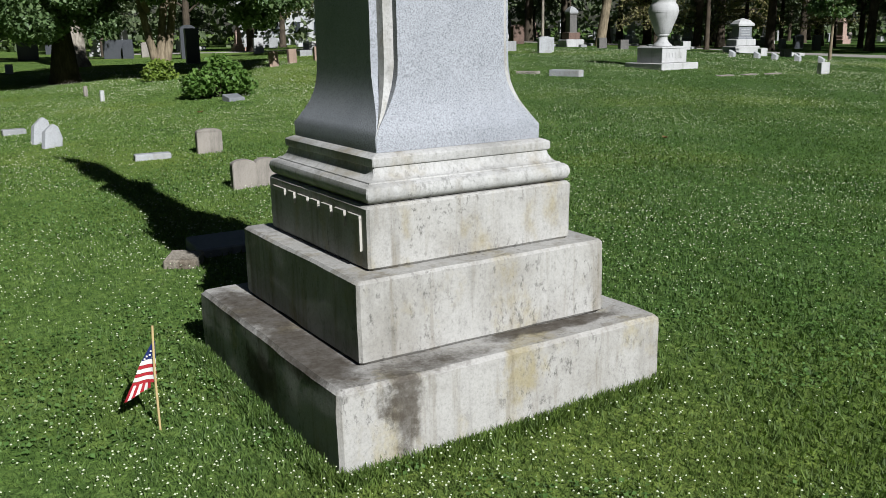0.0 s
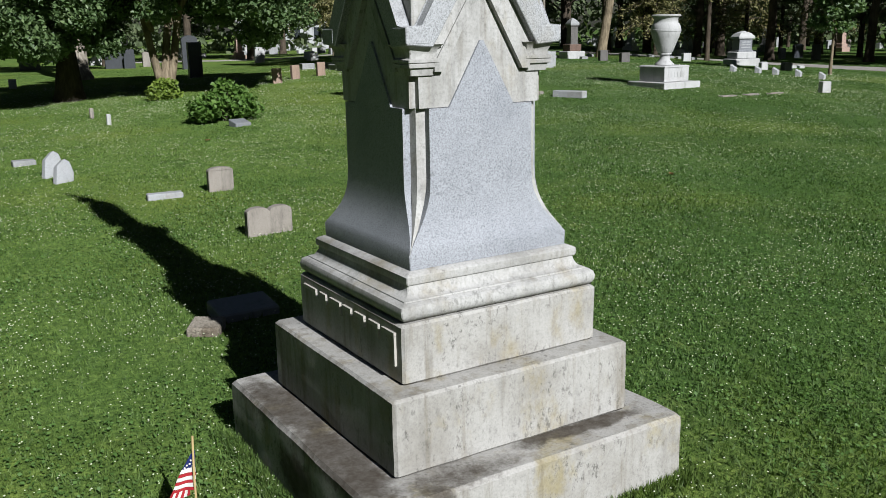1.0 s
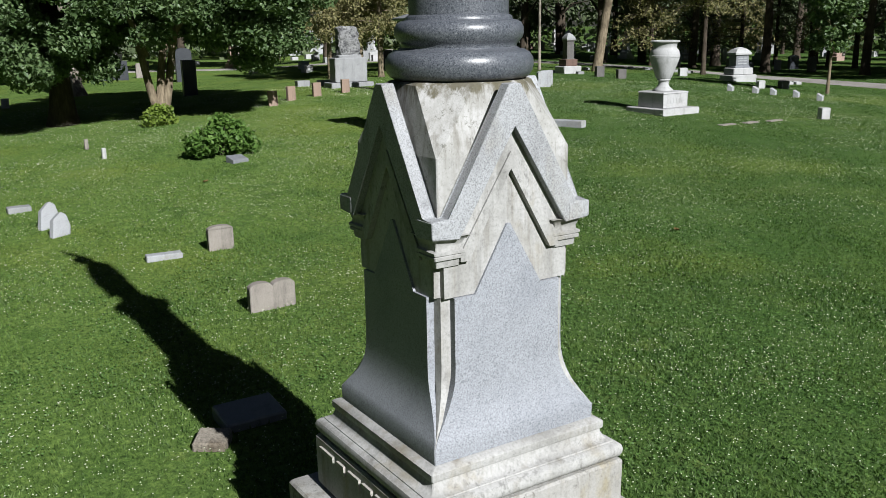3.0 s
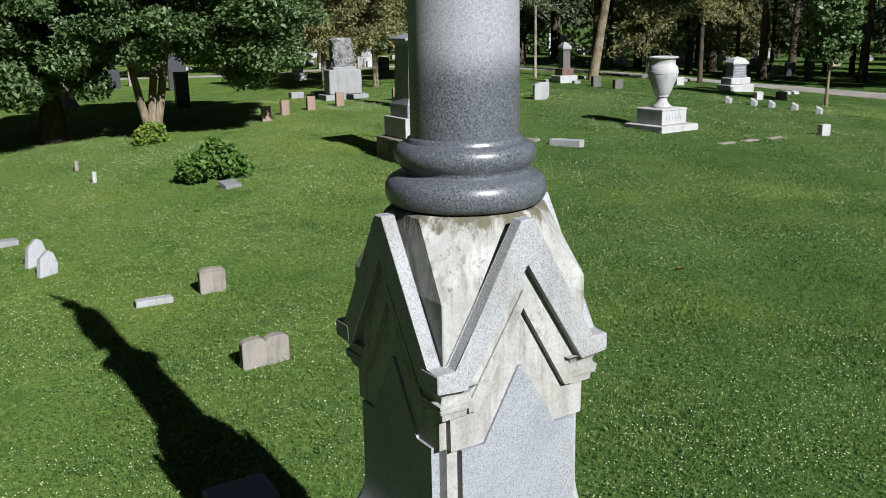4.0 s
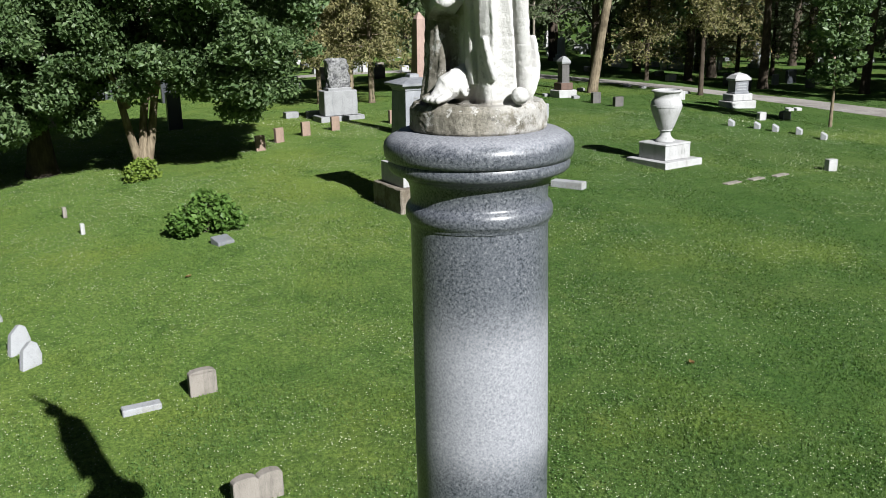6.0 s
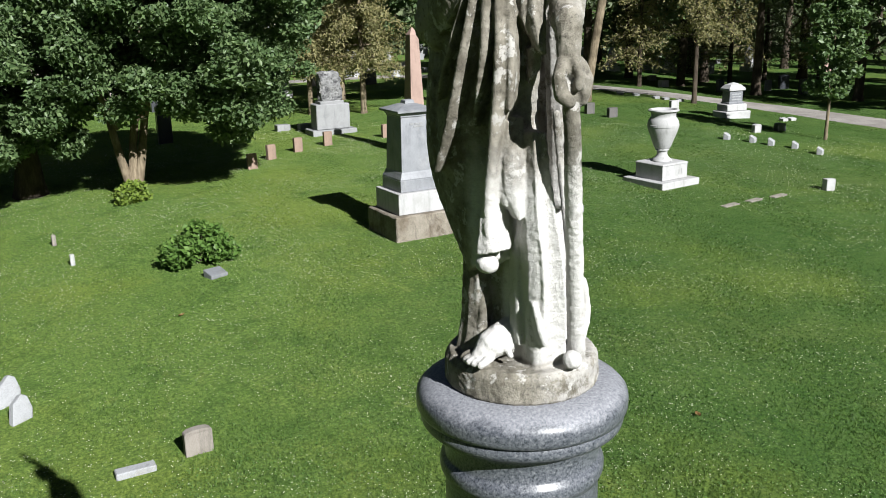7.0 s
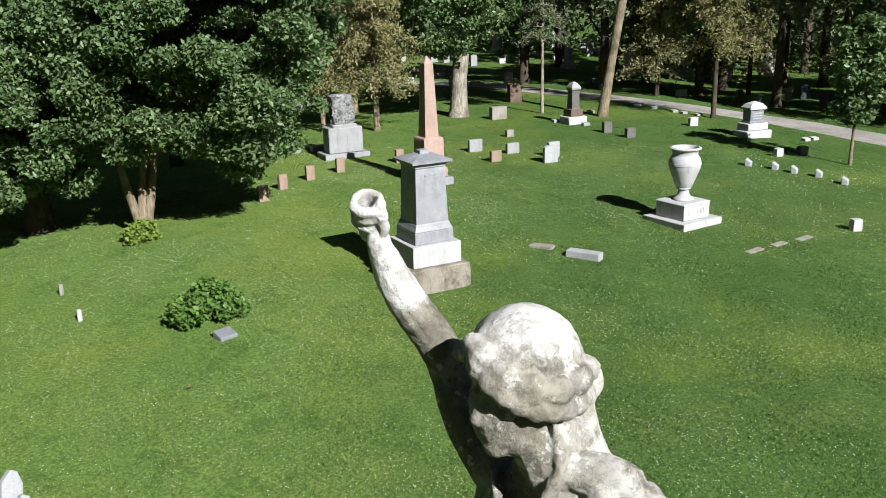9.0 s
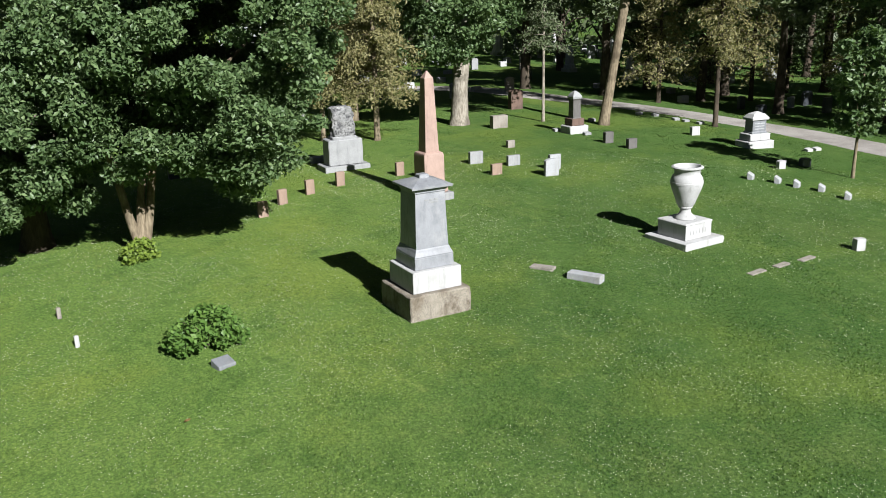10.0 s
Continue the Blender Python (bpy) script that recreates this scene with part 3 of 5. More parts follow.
    # raised letters that cannot be read: pale bars shaped as their sunlit edges
    for k, (y0, w) in enumerate(((.49, .20), (.30, .10), (.13, .15), (-.03, .12), (-.19, .13), (-.36, .13), (-.53, .15))):
        bm = bmesh.new()
        long = .17 if k == 6 else .025 + .02 * (k % 3)
        extrude_poly(bm, [(y0 - w * .46, 1.095), (y0 + w * .46, 1.095), (y0 + w * .46, 1.118), (y0 - w * .46, 1.118)], lambda u, w_, d: (-d, u, w_), .660, .682)
        extrude_poly(bm, [(y0 - w * .46, 1.10 - long), (y0 - w * .46 + .016, 1.10 - long), (y0 - w * .46 + .016, 1.10), (y0 - w * .46, 1.10)], lambda u, w_, d: (-d, u, w_), .660, .681)
        part("raised_bar", bm, M_LETTER, mon)
    return mon


build_monument()


# ---- the statue on the column ----
def build_statue():
    bm = bmesh.new()

    def capsule(a, b, r0, r1, n=12):
        a, b = Vector(a), Vector(b)
        d = (b - a).normalized()
        tube(bm, [a - d * r0 * .95, a - d * r0 * .6, a, b, b + d * r1 * .6, b + d * r1 * .95], [r0 * .25, r0 * .8, r0, r1, r1 * .8, r1 * .25], n)

    def limb(pts, radii, n=12):
        for p, q, r0, r1 in zip(pts, pts[1:], radii, radii[1:]):
            capsule(p, q, r0, r1, n)

    def ball(c, r, turn=(0, 0, 0)):
        m = pose(*c, *turn) @ Matrix.Diagonal((*r, 1))
        bmesh.ops.create_uvsphere(bm, u_segments=20, v_segments=12, radius=1.0, matrix=m)

    def bent(pts, m=4):
        """The same line with rounded bends (Catmull-Rom)."""
        v = [Vector(p) for p in pts]
        v = [2 * v[0] - v[1]] + v + [2 * v[-1] - v[-2]]
        out = []
        for i in range(1, len(v) - 2):
            for k in range(m):
                t = k / m
                out.append(.5 * ((2 * v[i]) + (v[i + 1] - v[i - 1]) * t + (2 * v[i - 1] - 5 * v[i] + 4 * v[i + 1] - v[i + 2]) * t * t + (3 * v[i] - v[i - 1] - 3 * v[i + 1] + v[i + 2]) * t ** 3))
        return out + [v[-2]]

    def fin(pts, w, back, deep, ends=(.8, 1.0)):
        """A standing fold: a rounded ridge along pts, w in radius, carried back into the body by deep."""
        line = bent(pts, 5)
        b = Vector(back).normalized()
        last = len(line) - 1
        rings = []
        for i, p in enumerate(line):
            d = (line[min(i + 1, last)] - line[max(i - 1, 0)]).normalized()
            q = (b - d * b.dot(d)).normalized()
            n = d.cross(q)
            r = w * (ends[0] + (ends[1] - ends[0]) * i / last) * (.55 if i in (0, last) else 1)
            row = [p + q * r + n * r * math.sin(a) - q * r * 1.5 * math.cos(a) for a in (-1.57, -1.1, -.7, -.35, 0, .35, .7, 1.1, 1.57)]
            rings.append([bm.verts.new(v) for v in row + [p + q * deep + n * r * 1.3, p + q * deep - n * r * 1.3]])
        bridge(bm, rings)

    def sheet(cols, back, thick):
        """A hanging panel of cloth between upright edge lines, with depth behind it."""
        grid = [bent(c, 4) for c in cols]
        rows = [bent([g[i] for g in grid], 4) for i in range(len(grid[0]))]
        b = Vector(back).normalized() * thick
        bridge(bm, [[bm.verts.new(v) for v in row] + [bm.verts.new(v + b) for v in reversed(row)] for row in rows])

    def boxy(keys, n=96, m=22, power=3.4, k=0, depth=0.0, seed=0.0):
        """A trunk of rounded oblong section. keys: z, x0, x1, y0, y1."""
        rr = []
        for i in range(m + 1):
            z = keys[0][0] + (keys[-1][0] - keys[0][0]) * i / m
            x0, x1, y0, y1 = (float(np.interp(z, [q[0] for q in keys], [q[c] for q in keys])) for c in range(1, 5))
            row = []
            for j in range(n):
                t = 2 * math.pi * j / n
                c, s = math.cos(t), math.sin(t)
                q = (abs(c) ** power + abs(s) ** power) ** (-1 / power)
                q *= 1 - depth * abs(math.sin(k * t / 2 + seed + .6 * math.sin(3 * t) + z))
                row.append(bm.verts.new(((x0 + x1) / 2 + (x1 - x0) / 2 * q * c, (y0 + y1) / 2 + (y1 - y0) / 2 * q * s, z)))
            rr.append(row)
        bridge(bm, rr)

    # the figure faces -x, its left side to -y
    tube(bm, [(0, 0, 5.283), (0, 0, 5.30), (0, 0, 5.37), (0, 0, 5.392)], [.240, .254, .252, .236], 40)
    # one bare foot with toes and strap
    limb([(-.10, -.06, 5.47), (-.165, -.055, 5.455), (-.205, -.048, 5.42)], [.058, .048, .032])
    for k in range(5):
        capsule((-.195, -.088 + .019 * k, 5.425), (-.236 - .006 * (2 - abs(k - 2)), -.093 + .022 * k, 5.413), .0155, .013, 8)
    limb([(-.14, -.12, 5.43), (-.15, -.06, 5.505), (-.14, .0, 5.45)], [.010, .012, .010], 8)
    # under-skirt: a set-back core, a broad pleated panel and narrow hanging edges
    boxy([(5.385, -.115, .12, -.12, .15), (5.6, -.10, .11, -.12, .12), (5.9, -.12, .12, -.09, .14), (6.2, -.13, .12, -.03, .16)])
    boxy([(5.385, -.185, -.02, .02, .15), (5.5, -.165, -.02, .02, .14), (5.8, -.17, -.02, .0, .10)], k=12, depth=.06)
    sheet([[(-0.163, -0.210, 6.134), (-0.163, -0.218, 5.889), (-0.138, -0.203, 5.692), (-0.092, -0.133, 5.392)],
           [(-0.158, -0.243, 6.140), (-0.151, -0.250, 5.895), (-0.121, -0.234, 5.698), (-0.085, -0.179, 5.392)],
           [(-0.132, -0.242, 6.135), (-0.114, -0.254, 5.888), (-0.079, -0.242, 5.690), (-0.029, -0.189, 5.392)],
           [(-0.120, -0.256, 6.136), (-0.094, -0.277, 5.890), (-0.049, -0.266, 5.690), (0.024, -0.197, 5.392)]], (.3, 1, 0), .12)
    fin([(-0.158, -0.252, 6.119), (-0.148, -0.258, 5.896), (-0.115, -0.247, 5.701), (-0.087, -0.212, 5.472)], .006, (.2, 1, 0), .03)
    sheet([[(-0.203, -0.172, 6.179), (-0.222, -0.196, 6.072), (-0.218, -0.198, 5.967), (-0.183, -0.212, 5.883)], [(-0.185, -0.192, 6.180), (-0.203, -0.218, 6.073), (-0.200, -0.218, 5.968), (-0.178, -0.220, 5.887)], [(-0.153, -0.199, 6.176), (-0.171, -0.221, 6.068), (-0.170, -0.221, 5.963), (-0.166, -0.217, 5.891)]], (.3, 1, 0), .06)
    limb([(-0.056, -0.226, 6.178), (-0.028, -0.220, 5.995), (0.012, -0.211, 5.759)], [.012, .012, .010])
    fin([(-0.133, -0.152, 5.839), (-0.128, -0.144, 5.669), (-0.115, -0.134, 5.462)], .014, (.5, 1, 0), .06)
    fin([(-0.134, -0.223, 5.621), (-0.112, -0.226, 5.538), (-0.083, -0.215, 5.478)], .012, (.5, 1, 0), .05, (.6, 1.3))
    fin([(-0.141, 0.020, 5.616), (-0.145, 0.023, 5.505), (-0.153, 0.028, 5.428)], .022, (1, .4, 0), .08)
    for k in range(7):
        a = -.9 + .36 * k
        fin([(.02 + .10 * math.cos(a), .02 + .12 * math.sin(a), 6.1), (.03 + .115 * math.cos(a), .02 + .14 * math.sin(a), 5.8), (.03 + .125 * math.cos(a), .02 + .15 * math.sin(a), 5.42)], .026, (-math.cos(a), -math.sin(a), 0), .05)
    # mantle round the hips: a dark front drawn in below, and its core
    sheet([[(-0.175, -0.185, 6.508), (-0.180, -0.158, 6.230), (-0.190, -0.125, 6.027), (-0.205, -0.079, 5.745)], [(-0.225, -0.055, 6.503), (-0.235, -0.015, 6.216), (-0.238, 0.006, 6.006), (-0.222, -0.067, 5.732)],
           [(-0.210, 0.144, 6.490), (-0.215, 0.188, 6.181), (-0.222, 0.155, 5.964), (-0.215, -0.019, 5.702)], [(-0.150, 0.240, 6.481), (-0.150, 0.299, 6.156), (-0.160, 0.256, 5.936), (-0.190, 0.027, 5.678)]], (1, -.25, 0), .10)
    boxy([(5.76, -.17, -.06, -.09, .00), (5.86, -.17, .0, -.10, .04), (5.98, -.16, .06, -.06, .12), (6.10, -.16, .11, -.03, .17), (6.25, -.16, .12, -.02, .18), (6.40, -.17, .12, -.07, .18), (6.55, -.18, .11, -.14, .17), (6.64, -.17, .10, -.12, .15)], k=9, depth=.04)
    # standing folds that fan from the waist roll
    fin([(-0.262, -0.082, 6.518), (-0.282, -0.033, 6.387), (-0.282, 0.009, 6.309), (-0.270, 0.063, 6.209)], .0085, (1, .12, 0), .09, (1.1, .7))
    fin([(-0.262, -0.122, 6.541), (-0.285, -0.096, 6.391), (-0.290, -0.052, 6.247), (-0.287, 0.003, 6.113), (-0.278, 0.070, 5.997)], .0105, (1, .12, 0), .10, (1.0, 1.25))
    fin([(-0.240, -0.143, 6.557), (-0.262, -0.157, 6.379), (-0.262, -0.130, 6.252), (-0.245, -0.087, 6.142)], .0145, (1, .35, 0), .09, (1.3, .45))
    fin([(-0.225, -0.173, 6.554), (-0.252, -0.207, 6.325), (-0.258, -0.190, 6.124), (-0.255, -0.162, 5.927), (-0.250, -0.157, 5.830)], .0125, (.9, .5, 0), .09, (1.0, 1.9))
    sheet([[(-0.244, -0.158, 6.021), (-0.265, -0.140, 5.901), (-0.272, -0.128, 5.779)], [(-0.237, -0.174, 6.023), (-0.252, -0.167, 5.906), (-0.248, -0.169, 5.789)], [(-0.216, -0.170, 6.018), (-0.217, -0.171, 5.900), (-0.194, -0.186, 5.796)]], (.8, .8, 0), .07)
    ball((-0.233, -0.129, 5.747), (.034, .036, .030), (10, 0, 20))
    fin([(-0.198, -0.187, 6.522), (-0.222, -0.226, 6.334), (-0.222, -0.219, 6.200)], .0135, (.8, .7, 0), .08, (1.1, .7))
    fin([(-0.210, -0.196, 6.170), (-0.215, -0.184, 6.018), (-0.210, -0.190, 5.924)], .013, (.7, .8, 0), .08, (1.0, 1.0))
    sheet([[(-0.152, -0.214, 6.361), (-0.146, -0.213, 6.266)], [(-0.143, -0.229, 6.368), (-0.139, -0.226, 6.287)], [(-0.122, -0.231, 6.359), (-0.120, -0.226, 6.314)]], (.5, .9, 0), .05)
    fin([(-.215, .12, 6.40), (-.235, .14, 6.2), (-.22, .15, 6.02)], .016, (1, 0, 0), .05)
    fin([(-.19, .17, 6.45), (-.20, .18, 6.2), (-.18, .17, 6.0)], .03, (1, -.5, 0), .06)
    # trunk
    boxy([(6.40, -.19, .12, -.09, .18), (6.55, -.19, .11, -.13, .17), (6.66, -.165, .10, -.08, .165), (6.80, -.160, .08, -.07, .19), (6.90, -.145, .07, -.07, .18), (6.98, -.125, .05, -.08, .13), (7.04, -.09, .02, -.06, .08)])
    ball((-.140, -.01, 6.88), (.040, .060, .115))
    ball((-.165, .095, 6.82), (.048, .070, .090))
    sheet([[(-0.105, 0.265, 6.926), (-0.125, 0.283, 6.800), (-0.160, 0.202, 6.707), (-0.165, 0.132, 6.556)], [(-0.150, 0.182, 6.969), (-0.180, 0.151, 6.859), (-0.210, 0.092, 6.743), (-0.200, 0.022, 6.610)], [(-0.155, 0.147, 6.983), (-0.180, 0.088, 6.883), (-0.205, 0.022, 6.795), (-0.220, -0.068, 6.738)]], (1, -.2, 0), .07)
    # the collar's heavy edge and the narrow folds drawn down to the waist
    fin([(-0.165, 0.145, 6.984), (-0.195, 0.078, 6.887), (-0.222, 0.011, 6.800), (-0.242, -0.085, 6.750), (-0.245, -0.133, 6.716)], .0145, (1, .3, 0), .08, (.9, 1.2))
    fin([(-0.185, 0.149, 6.824), (-0.222, 0.053, 6.731), (-0.245, -0.059, 6.695), (-0.240, -0.147, 6.664)], .0065, (1, .2, 0), .06, (1.0, 1.0))
    fin([(-0.195, 0.103, 6.871), (-0.230, 0.020, 6.753), (-0.250, -0.066, 6.718), (-0.245, -0.147, 6.688)], .0065, (1, .2, 0), .06, (1.0, 1.0))
    fin([(-0.190, 0.131, 6.780), (-0.222, 0.042, 6.698), (-0.243, -0.069, 6.674), (-0.235, -0.138, 6.647)], .0065, (1, .2, 0), .06, (1.0, 1.0))
    ball((-0.215, -0.034, 6.740), (.030, .032, .052), (0, 0, 0))
    fin([(-0.158, -0.029, 6.991), (-0.188, -0.057, 6.922), (-0.182, -0.084, 6.849)], .010, (.8, .6, 0), .05, (1.2, .6))
    # neck, head and bound hair: plain rounded forms
    limb([(-.075, .01, 6.97), (-.130, .030, 7.11)], [.078, .068])
    limb([(-.055, .14, 6.86), (-.085, .07, 7.01)], [.080, .066])
    ball((-0.179, 0.057, 7.184), (.092, .077, .112), (0, 4, 0))
    ball((-0.187, 0.038, 7.138), (.055, .055, .052))
    ball((-0.227, 0.046, 7.113), (.030, .032, .026))
    limb([(-0.258, 0.048, 7.220), (-0.267, 0.057, 7.175)], [.012, .016], 8)
    limb([(-0.273, 0.040, 7.240), (-0.255, 0.005, 7.232), (-0.227, -0.013, 7.207)], [.010, .011, .009], 8)
    limb([(-0.251, 0.046, 7.133), (-0.238, 0.026, 7.130)], [.007, .006], 8)
    ball((-0.147, 0.060, 7.269), (.117, .113, .108), (0, 8, 0))
    limb(bent([(-0.247, 0.089, 7.289), (-0.268, 0.025, 7.277), (-0.239, -0.021, 7.238), (-0.188, -0.047, 7.212), (-0.120, -0.047, 7.201), (-0.044, -0.007, 7.195)]), [.022 + .006 * (k % 2) for k in range(21)], 9)
    limb(bent([(-0.254, 0.082, 7.317), (-0.249, 0.012, 7.286), (-0.207, -0.033, 7.254), (-0.139, -0.047, 7.245), (-0.060, -0.021, 7.251)]), [.024 + .006 * (k % 3) for k in range(17)], 9)
    limb(bent([(-0.247, 0.089, 7.289), (-.24, .14, 7.28), (-.19, .165, 7.25), (-.11, .15, 7.22), (-.05, .09, 7.21)]), [.018 + .006 * (k % 2) for k in range(17)], 9)
    ball((-0.030, 0.020, 7.205), (.040, .045, .050))
    limb([(-0.141, -0.033, 7.167), (-0.140, -0.036, 7.111), (-0.139, -0.044, 7.066), (-0.166, -0.040, 7.021), (-0.190, -0.043, 6.982), (-0.203, -0.050, 6.926)], [.012, .015, .016, .016, .015, .011], 10)
    limb([(-0.112, -0.035, 7.151), (-0.111, -0.041, 7.080), (-0.130, -0.041, 7.026)], [.016, .015, .010], 8)
    limb([(-.055, .02, 7.19), (-.035, .01, 7.08), (-.01, -.01, 6.98)], [.036, .040, .050], 10)
    # raised arm, its hand closed round a hole
    limb(bent([(-.055, .14, 6.86), (-0.121, 0.282, 7.031), (-0.142, 0.357, 7.173), (-0.229, 0.381, 7.326), (-0.274, 0.379, 7.423), (-0.288, 0.376, 7.465)], 3), [.085, .080, .072, .064, .057, .051, .048, .046, .045, .043, .040, .036, .032, .029, .027, .027])
    hub, axis = Vector((-0.313, 0.371, 7.558)), Vector((.30, .42, -.80)).normalized()
    side = axis.cross(Vector((.545, .838, 0))).normalized()
    fore = axis.cross(side)
    cup = [(.112, .025), (.092, .027), (.070, .031), (.045, .036), (.020, .037), (.006, .035), (0, .031), (0, .024), (.006, .019), (.045, .017)]
    rings = []
    for down, q in cup:
        rings.append([bm.verts.new(hub + axis * down + q * (math.cos(k * math.pi / 10) * side + math.sin(k * math.pi / 10) * fore)) for k in range(20)])
    bridge(bm, rings)
    for down in (.012, .034, .056):
        for k in range(9):
            p, q = (hub + axis * down + .030 * (math.cos(a) * side + math.sin(a) * fore) for a in (.2 + k * .3, .5 + k * .3))
            capsule(p, q, .0105, .0105, 8)
    limb([(-0.286, 0.353, 7.491), (-0.293, 0.346, 7.523), (-0.300, 0.343, 7.550)], [.013, .014, .011], 8)
    # lowered arm with the sleeve pushed above the elbow, hand over the anchor's staff
    limb(bent([(0.037, -0.084, 6.940), (0.028, -0.149, 6.850), (0.002, -0.198, 6.727), (-0.020, -0.231, 6.637)], 3), [.060, .061, .062, .062, .061, .060, .058, .057, .056, .055])
    limb(bent([(-0.011, -0.214, 6.688), (-0.063, -0.275, 6.533), (-0.099, -0.312, 6.440), (-0.123, -0.344, 6.438), (-0.141, -0.368, 6.354)], 3), [.058, .056, .054, .052, .050, .048, .046, .044, .042, .040, .037, .034, .033])
    fin([(-0.070, -0.193, 6.695), (-0.069, -0.223, 6.760), (-0.030, -0.243, 6.774), (0.040, -0.229, 6.728)], .006, (.2, .9, -.3), .04)
    ball((-0.137, -0.370, 6.321), (.036, .036, .034), (0, 0, -30))
    limb([(-0.167, -0.375, 6.336), (-0.189, -0.385, 6.295), (-0.185, -0.393, 6.252), (-0.169, -0.403, 6.234)], [.017, .020, .022, .018], 9)
    limb([(-0.122, -0.392, 6.331), (-0.113, -0.410, 6.293), (-0.117, -0.407, 6.256), (-0.118, -0.401, 6.231)], [.016, .018, .016, .012], 9)
    limb([(-0.145, -0.395, 6.340), (-0.143, -0.414, 6.303), (-0.147, -0.411, 6.270)], [.014, .014, .011], 8)
    limb([(-0.145, -0.377, 6.275), (-0.131, -0.374, 6.175), (.070, -.190, 5.40)], [.022, .024, .029])
    fin([(.085, -.17, 5.40), (.15, -.13, 5.42), (.19, -.115, 5.50), (.175, -.11, 5.62)], .022, (-.5, 1, 0), .03, (1.2, .5))
    ball((-0.004, -0.252, 5.425), (.030, .030, .030))
    # mantle over the left shoulder: hanging folds with turned-over ends
    limb(bent([(-.12, -.03, 7.05), (-.06, -.065, 7.04), (.0, -.07, 7.0), (.03, -.06, 6.94)], 3), [.03, .040, .045, .045, .045, .045, .045, .045, .045, .045], 10)
    limb([(-.01, -.02, 6.98), (.035, -.05, 6.91), (.065, -.06, 6.80), (.075, -.05, 6.60)], [.045, .050, .055, .055], 10)
    sheet([[(-0.104, -0.087, 7.028), (-0.187, -0.123, 6.913), (-0.226, -0.146, 6.771), (-0.215, -0.173, 6.664), (-0.183, -0.197, 6.563)], [(-0.091, -0.114, 7.033), (-0.169, -0.150, 6.915), (-0.203, -0.172, 6.773), (-0.203, -0.190, 6.667), (-0.182, -0.202, 6.567)],
           [(-0.057, -0.112, 7.018), (-0.120, -0.143, 6.906), (-0.159, -0.165, 6.763), (-0.167, -0.184, 6.656), (-0.161, -0.188, 6.569)], [(-0.029, -0.095, 7.001), (-0.081, -0.126, 6.897), (-0.120, -0.154, 6.752), (-0.134, -0.169, 6.644), (-0.138, -0.179, 6.566)]], (.6, .8, 0), .05)
    sheet([[(-0.135, -0.151, 6.788), (-0.158, -0.166, 6.660), (-0.162, -0.187, 6.528), (-0.175, -0.202, 6.458)], [(-0.099, -0.138, 6.935), (-0.161, -0.188, 6.713), (-0.170, -0.212, 6.539), (-0.176, -0.225, 6.432)], [(-0.082, -0.131, 6.931), (-0.129, -0.178, 6.703), (-0.136, -0.204, 6.527), (-0.162, -0.229, 6.398)]], (.6, .8, 0), .05)
    sheet([[(-0.070, -0.128, 6.956), (-0.106, -0.158, 6.852), (-0.129, -0.184, 6.705), (-0.147, -0.209, 6.532), (-0.170, -0.230, 6.463), (-0.164, -0.264, 6.369)], [(-0.062, -0.144, 6.964), (-0.108, -0.181, 6.868), (-0.132, -0.212, 6.714), (-0.148, -0.238, 6.543), (-0.168, -0.255, 6.468), (-0.160, -0.280, 6.355)],
           [(-0.042, -0.145, 6.956), (-0.086, -0.177, 6.858), (-0.106, -0.212, 6.708), (-0.123, -0.236, 6.535), (-0.146, -0.257, 6.465), (-0.149, -0.279, 6.348)], [(-0.007, -0.138, 6.922), (-0.054, -0.168, 6.822), (-0.065, -0.202, 6.673), (-0.087, -0.218, 6.519), (-0.112, -0.244, 6.456), (-0.131, -0.267, 6.348)]], (.5, .9, 0), .07)
    fin([(-0.108, -0.187, 6.869), (-0.118, -0.203, 6.798), (-0.128, -0.217, 6.714)], .007, (.4, .9, 0), .03)
    fin([(-0.074, -0.179, 6.862), (-0.085, -0.201, 6.791), (-0.084, -0.214, 6.704)], .007, (.4, .9, 0), .03)
    fin([(-0.033, -0.116, 6.988), (-0.084, -0.142, 6.911), (-0.110, -0.155, 6.852)], .010, (.5, .9, 0), .04, (.6, 1.1))
    sheet([[(-0.213, -0.148, 6.600), (-0.212, -0.154, 6.537), (-0.192, -0.188, 6.467)], [(-0.205, -0.179, 6.592), (-0.203, -0.184, 6.543), (-0.191, -0.192, 6.465)], [(-0.172, -0.187, 6.574), (-0.175, -0.185, 6.545), (-0.179, -0.188, 6.467)]], (.6, .8, 0), .04)
    for x0, y0, top, bot, w in ((.06, -.11, 6.95, 5.9, .05), (.10, -.02, 6.95, 5.75, .055), (.10, .08, 6.92, 5.8, .055), (.07, .13, 6.9, 5.9, .05)):
        limb([(x0 * .7, y0 * .8, top), (x0, y0, top - .13), (x0 * 1.05, y0, (top + bot) / 2), (x0 * 1.05, y0 * 1.03, bot)], [w * .8, w, w * 1.1, w * .7], 10)
    # the mantle rolled over the waist: one thick slanting swag with creases
    for end, r in (((-0.225, 0.082, 6.546), .036), ((-0.222, 0.158, 6.478), .042), ((-0.222, 0.168, 6.415), .044), ((-0.222, 0.121, 6.387), .038), ((-0.222, 0.001, 6.470), .040)):
        limb([(-0.222, -0.105, 6.639), tuple((a + b) / 2 + c for a, b, c in zip((-0.222, -0.105, 6.639), end, (-.006, 0, .004))), end], [.020, r * .95, r], 14)
